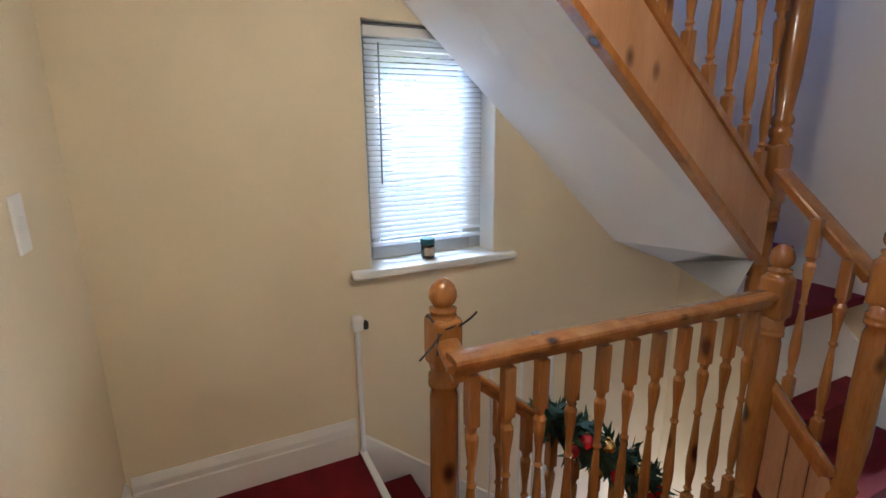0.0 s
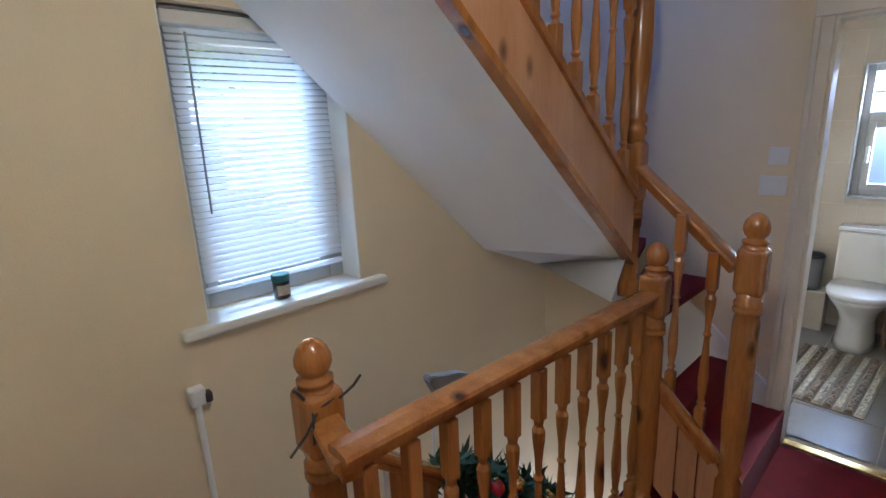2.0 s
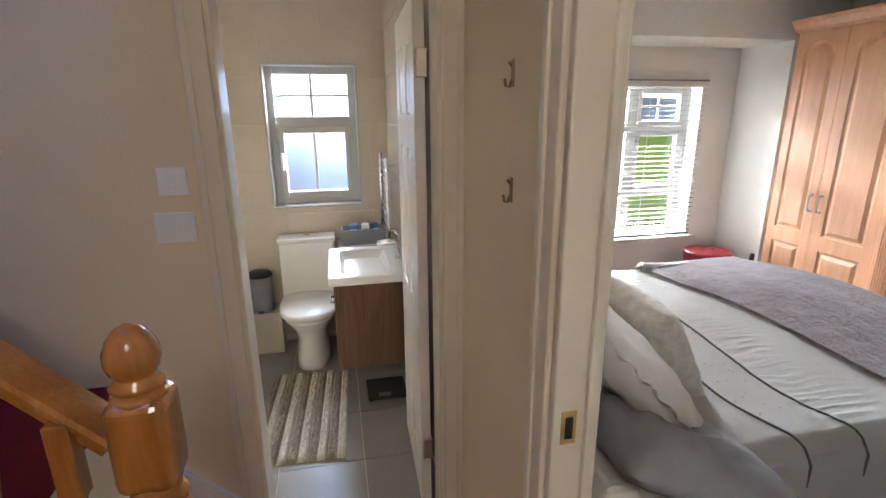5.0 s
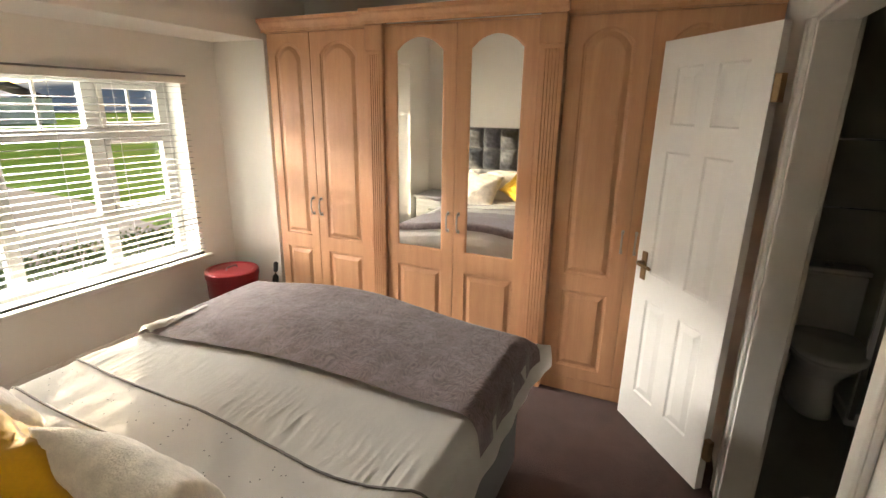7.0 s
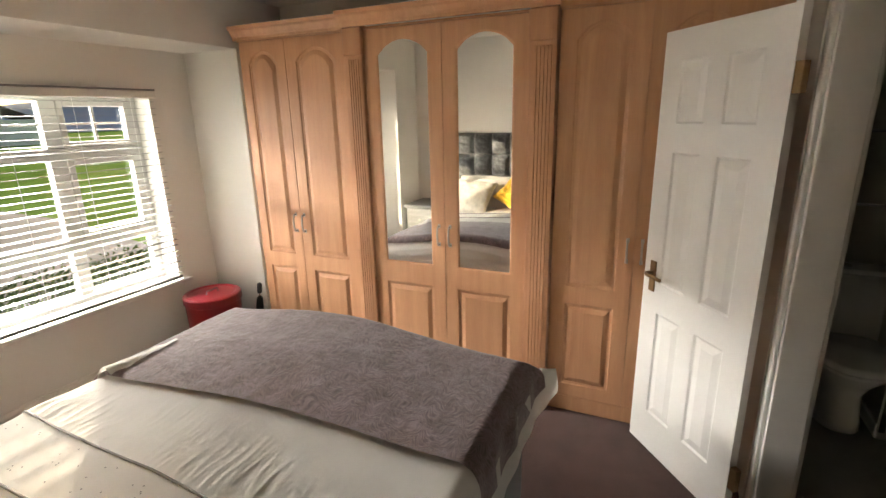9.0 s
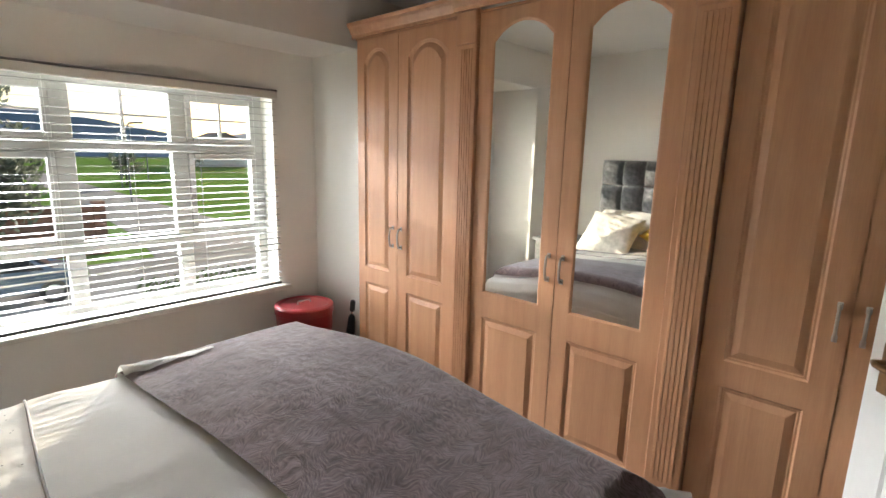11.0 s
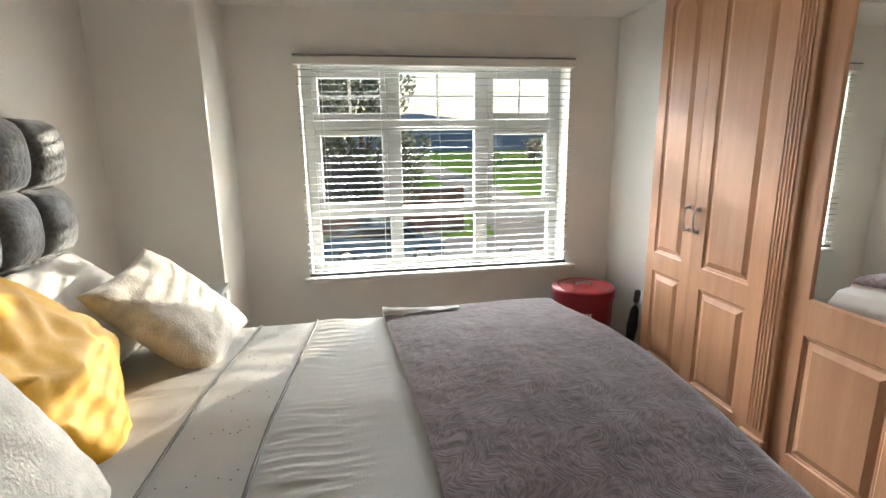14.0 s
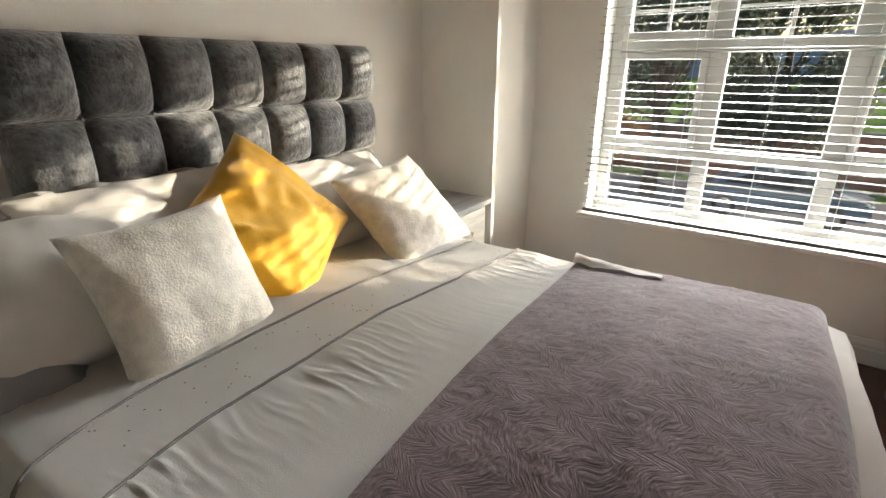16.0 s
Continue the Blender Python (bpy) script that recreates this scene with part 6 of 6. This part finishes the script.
structure("ground", box(-400, -60, -3.2, 400, 900, -2.76), GRASS, "wide green lawn and verge")
structure("road", prism([(-80, 24), (8.3, 24), (9.3, 30), (11.5, 60), (13.5, 120), (17.5, 120), (15.5, 56), (14.5, 28), (12, 17), (-80, 17)], "z", -2.76, -2.74), ASPHALT, "grey asphalt road curving away")
structure("pavement", prism([(-8, 7.0), (12, 7.0), (12, 15.5), (-8, 15.5)], "z", -2.76, -2.73), CONCRETE, "pale concrete drive below the window")
b = bmesh.new()
prev = None
for k in range(61):
    x = -300 + 11 * k
    h = 6 + 7 * noise.noise((x * 0.012, 0.4, 0)) + 2.5 * noise.noise((x * 0.05, 3, 0)) + 5 * math.exp(-((x - 40) / 90) ** 2)
    row = [b.verts.new((x, 230, -3)), b.verts.new((x, 250, max(1, h))), b.verts.new((x, 330, max(1, h) * 1.5))]
    if prev:
        for i in range(2):
            b.faces.new((prev[i], row[i], row[i + 1], prev[i + 1]))
    prev = row
structure("backdrop", b, HILL, "wooded hills in the distance with haze painted into their colour", True)


def leaf_cloud(b, centres, count, size, rnd):
    for k in range(count):
        c, r = rnd.choice(centres)
        d = Vector((rnd.gauss(0, 1), rnd.gauss(0, 1), rnd.gauss(0, 1))).normalized()
        p = Vector(c) + d * r * (rnd.random() ** 0.4)
        n = Vector((rnd.gauss(0, 1), rnd.gauss(0, 1), rnd.gauss(0, 1))).normalized()
        s = n.orthogonal().normalized() * size * rnd.uniform(0.6, 1.3)
        t = n.cross(s).normalized() * size * rnd.uniform(0.3, 0.6)
        b.faces.new([b.verts.new(q) for q in (p - s, p - t, p + s, p + t)])


def tree(x, y, h, spread, seed, label, leaves=5000, size=0.13, base=-2.76, leaves_of=LEAF):
    rnd = random.Random(seed)
    e = thing("tree", pose(x, y, base), label, "tree", "trees outside")
    b = bmesh.new()
    th = h * 0.35
    rings = [[(r * math.cos(a) + 0.05 * math.sin(z), r * math.sin(a), z) for a in [2 * math.pi * k / 10 for k in range(10)]] for r, z in ((h * 0.035, 0), (h * 0.026, th * 0.4), (h * 0.022, th), (h * 0.012, h * 0.75))]
    loft(rings, b)
    centres = []
    for k in range(16):
        a, lift = rnd.uniform(0, 6.28), rnd.uniform(0.35, 0.95)
        rr_ = spread * rnd.uniform(0.35, 0.85) * (1.1 - abs(lift - 0.6))
        c = (rr_ * math.cos(a), rr_ * math.sin(a), h * lift)
        tube([(0, 0, th * rnd.uniform(0.6, 1.3)), (c[0] * 0.5, c[1] * 0.5, c[2] * 0.8), c], h * 0.007, 6, bm=b)
        centres.append((c, spread * rnd.uniform(0.28, 0.45)))
    part("trunk", b, BARK, e)
    b = bmesh.new()
    leaf_cloud(b, centres, leaves, size, rnd)
    part("crown", b, leaves_of, e)
    return e


tree(-0.6, 21.0, 8.2, 3.6, 2, "large dark evergreen tree across the road", 9000, 0.15)
tree(2.6, 23.5, 7.2, 2.9, 5, "dark leafy tree beside the garden wall", 7000, 0.14)
tree(-5.5, 23.0, 8.5, 3.6, 7, "tall dark tree at the edge of the view", 5000, 0.16)
tree(-6.4, 2.9, 5.9, 1.9, 11, "leafy tree beyond the gable window", 16000, 0.065, leaves_of=LEAF2)
tree(31, 80, 4.5, 2.0, 13, "small tree on the far green", 900, 0.2)
tree(19, 66, 3.6, 1.5, 17, "small round tree on the far green", 900, 0.18)


def hedge(x0, y0, x1, y1, h, seed, label):
    rnd = random.Random(seed)
    b = bmesh.new()
    n = 4200
    for k in range(n):
        p = Vector((rnd.uniform(x0, x1), rnd.uniform(y0, y1), -2.76 + h * rnd.random() ** 0.7 + 0.06 * rnd.gauss(0, 1)))
        nn = Vector((rnd.gauss(0, 1), rnd.gauss(0, 1), rnd.gauss(0, 1))).normalized()
        s = nn.orthogonal().normalized() * 0.07
        t = nn.cross(s).normalized() * 0.035
        b.faces.new([b.verts.new(q) for q in (p - s, p - t, p + s, p + t)])
    tagged(part("hedge", b, LEAF2), label, "hedge", kind="stuff")


hedge(5.4, 14.6, 11.5, 16.2, 1.1, 3, "clipped green garden hedge")
hedge(-6, 15.0, 0.2, 16.0, 0.9, 4, "low green garden hedge")

# brick garden wall across the road, pier by pier
e = thing("garden_wall", pose(-3.0, 26.0, -2.76), "red brick garden wall with a pale capping", "garden wall")
part("wall_panel", box(0, 0, 0, 10.1, 0.24, 1.92, 0.01, 1), BRICKM, e)
part("capping", box(-0.05, -0.05, 1.92, 10.15, 0.29, 2.0, 0.02, 1), CONCRETE, e, "pale concrete capping")
for k in range(4):
    part("pier", box(3.36 * k - 0.2, -0.1, 0, 3.36 * k + 0.2, 0.34, 2.1, 0.01, 1), BRICKM, e)


def car(x, y, rz, paint, label):
    e = thing("car", pose(x, y, -2.74, 0, 0, rz), label, "car", "parked cars")
    side = [(-2.0, 0.35), (-2.05, 0.62), (-1.9, 0.85), (-1.25, 0.93), (-0.75, 1.36), (0.75, 1.42), (1.55, 1.0), (2.0, 0.92), (2.08, 0.6), (2.02, 0.35)]
    b = prism(side, "y", -0.82, 0.82)
    bmesh.ops.bevel(b, geom=b.edges[:], offset=0.05, segments=2, affect="EDGES")
    part("body", b, paint, e)
    DG = bpy.data.materials.get("car_glass") or mat("car_glass", (0.02, 0.025, 0.03), 0.08, vary=0, bump=0)
    for s in (-1, 1):
        v = [(-1.1, 0.95), (-0.72, 1.30), (0.72, 1.35), (1.4, 1.0)]
        part("side_window", prism(v, "y", s * 0.822 - 0.003, s * 0.822 + 0.003), DG, e)
    part("windscreen", prism([(-1.27, 0.96), (-0.80, 1.345), (-0.82, 1.365), (-1.29, 0.98)], "y", -0.68, 0.68), DG, e)
    for sx in (-1.25, 1.3):
        for sy in (-0.74, 0.74):
            w = part("wheel", lathe([(0.31, -0.1), (0.33, -0.06), (0.33, 0.06), (0.31, 0.1)], 20), BLACKPL, e)
            w.matrix_local = pose(sx, sy, 0.33, 90, 0, 0)
            part("hub_cap", lathe([(0.2, -0.105), (0.19, -0.108), (0.2, 0.105), (0.05, 0.108)], 14), CHROME, w)
    for sy in (-0.6, 0.6):
        part("headlight", box(-2.07, sy - 0.16, 0.62, -1.98, sy + 0.16, 0.76, 0.02, 1), CHROME, e)


car(3.2, 20.3, 176, mat("blue_car_paint", (0.10, 0.16, 0.26), 0.2, 0.3, vary=0.03, bump=0, coat=0.8), "blue car parked at the kerb")
car(4.6, 12.2, 170, mat("silver_car_paint", (0.55, 0.57, 0.60), 0.2, 0.4, vary=0.03, bump=0, coat=0.8), "silver car parked on the drive below the window")
for x, y in ((13.5, 45), (17.5, 62), (24, 75)):
    e = thing("lamp_post", pose(x, y, -2.76), "grey street lamp post on the green", "lamp post", "street lamps")
    part("pole", tube([(0, 0, 0), (0, 0, 5.5), (0.3, 0, 5.9), (0.9, 0, 6.0)], 0.07, 8), GREYPL, e)
    part("lantern", box(0.7, -0.12, 5.92, 1.2, 0.12, 6.04, 0.02, 1), GREYPL, e)


def house(x0, y0, x1, y1, wallh, ridge, label, side):
    e = thing("house", pose(x0, y0, -2.76), label, "house", "neighbouring houses")
    w, d = x1 - x0, y1 - y0
    part("wall", box(0, 0, 0, w, d, wallh), RENDER, e)
    part("roof", prism([(-0.3, wallh - 0.1), (w / 2, ridge), (w + 0.3, wallh - 0.1), (w / 2, ridge - 0.25)], "y", -0.3, d + 0.3), SLATE, e)
    for k in range(2):
        for z in (0.9, 3.5):
            u = d * (0.3 + 0.4 * k)
            xw = w if side > 0 else 0.0
            win = part("window", box(xw - 0.03, u - 0.5, z, xw + 0.03, u + 0.5, z + 1.1, 0.01, 1), PVC, e)
            part("pane", box(xw - 0.035, u - 0.42, z + 0.08, xw + 0.035, u + 0.42, z + 1.02), BLACKPL, win, "dark glass pane")


house(-14.0, -3.0, -6.5, 6.5, 5.2, 7.6, "white rendered neighbouring house with a slate roof", 1)
house(-40, 70, -22, 80, 5.0, 8.0, "white house across the green", 1)
house(48, 120, 62, 130, 5.0, 8.0, "pale house far across the green", -1)
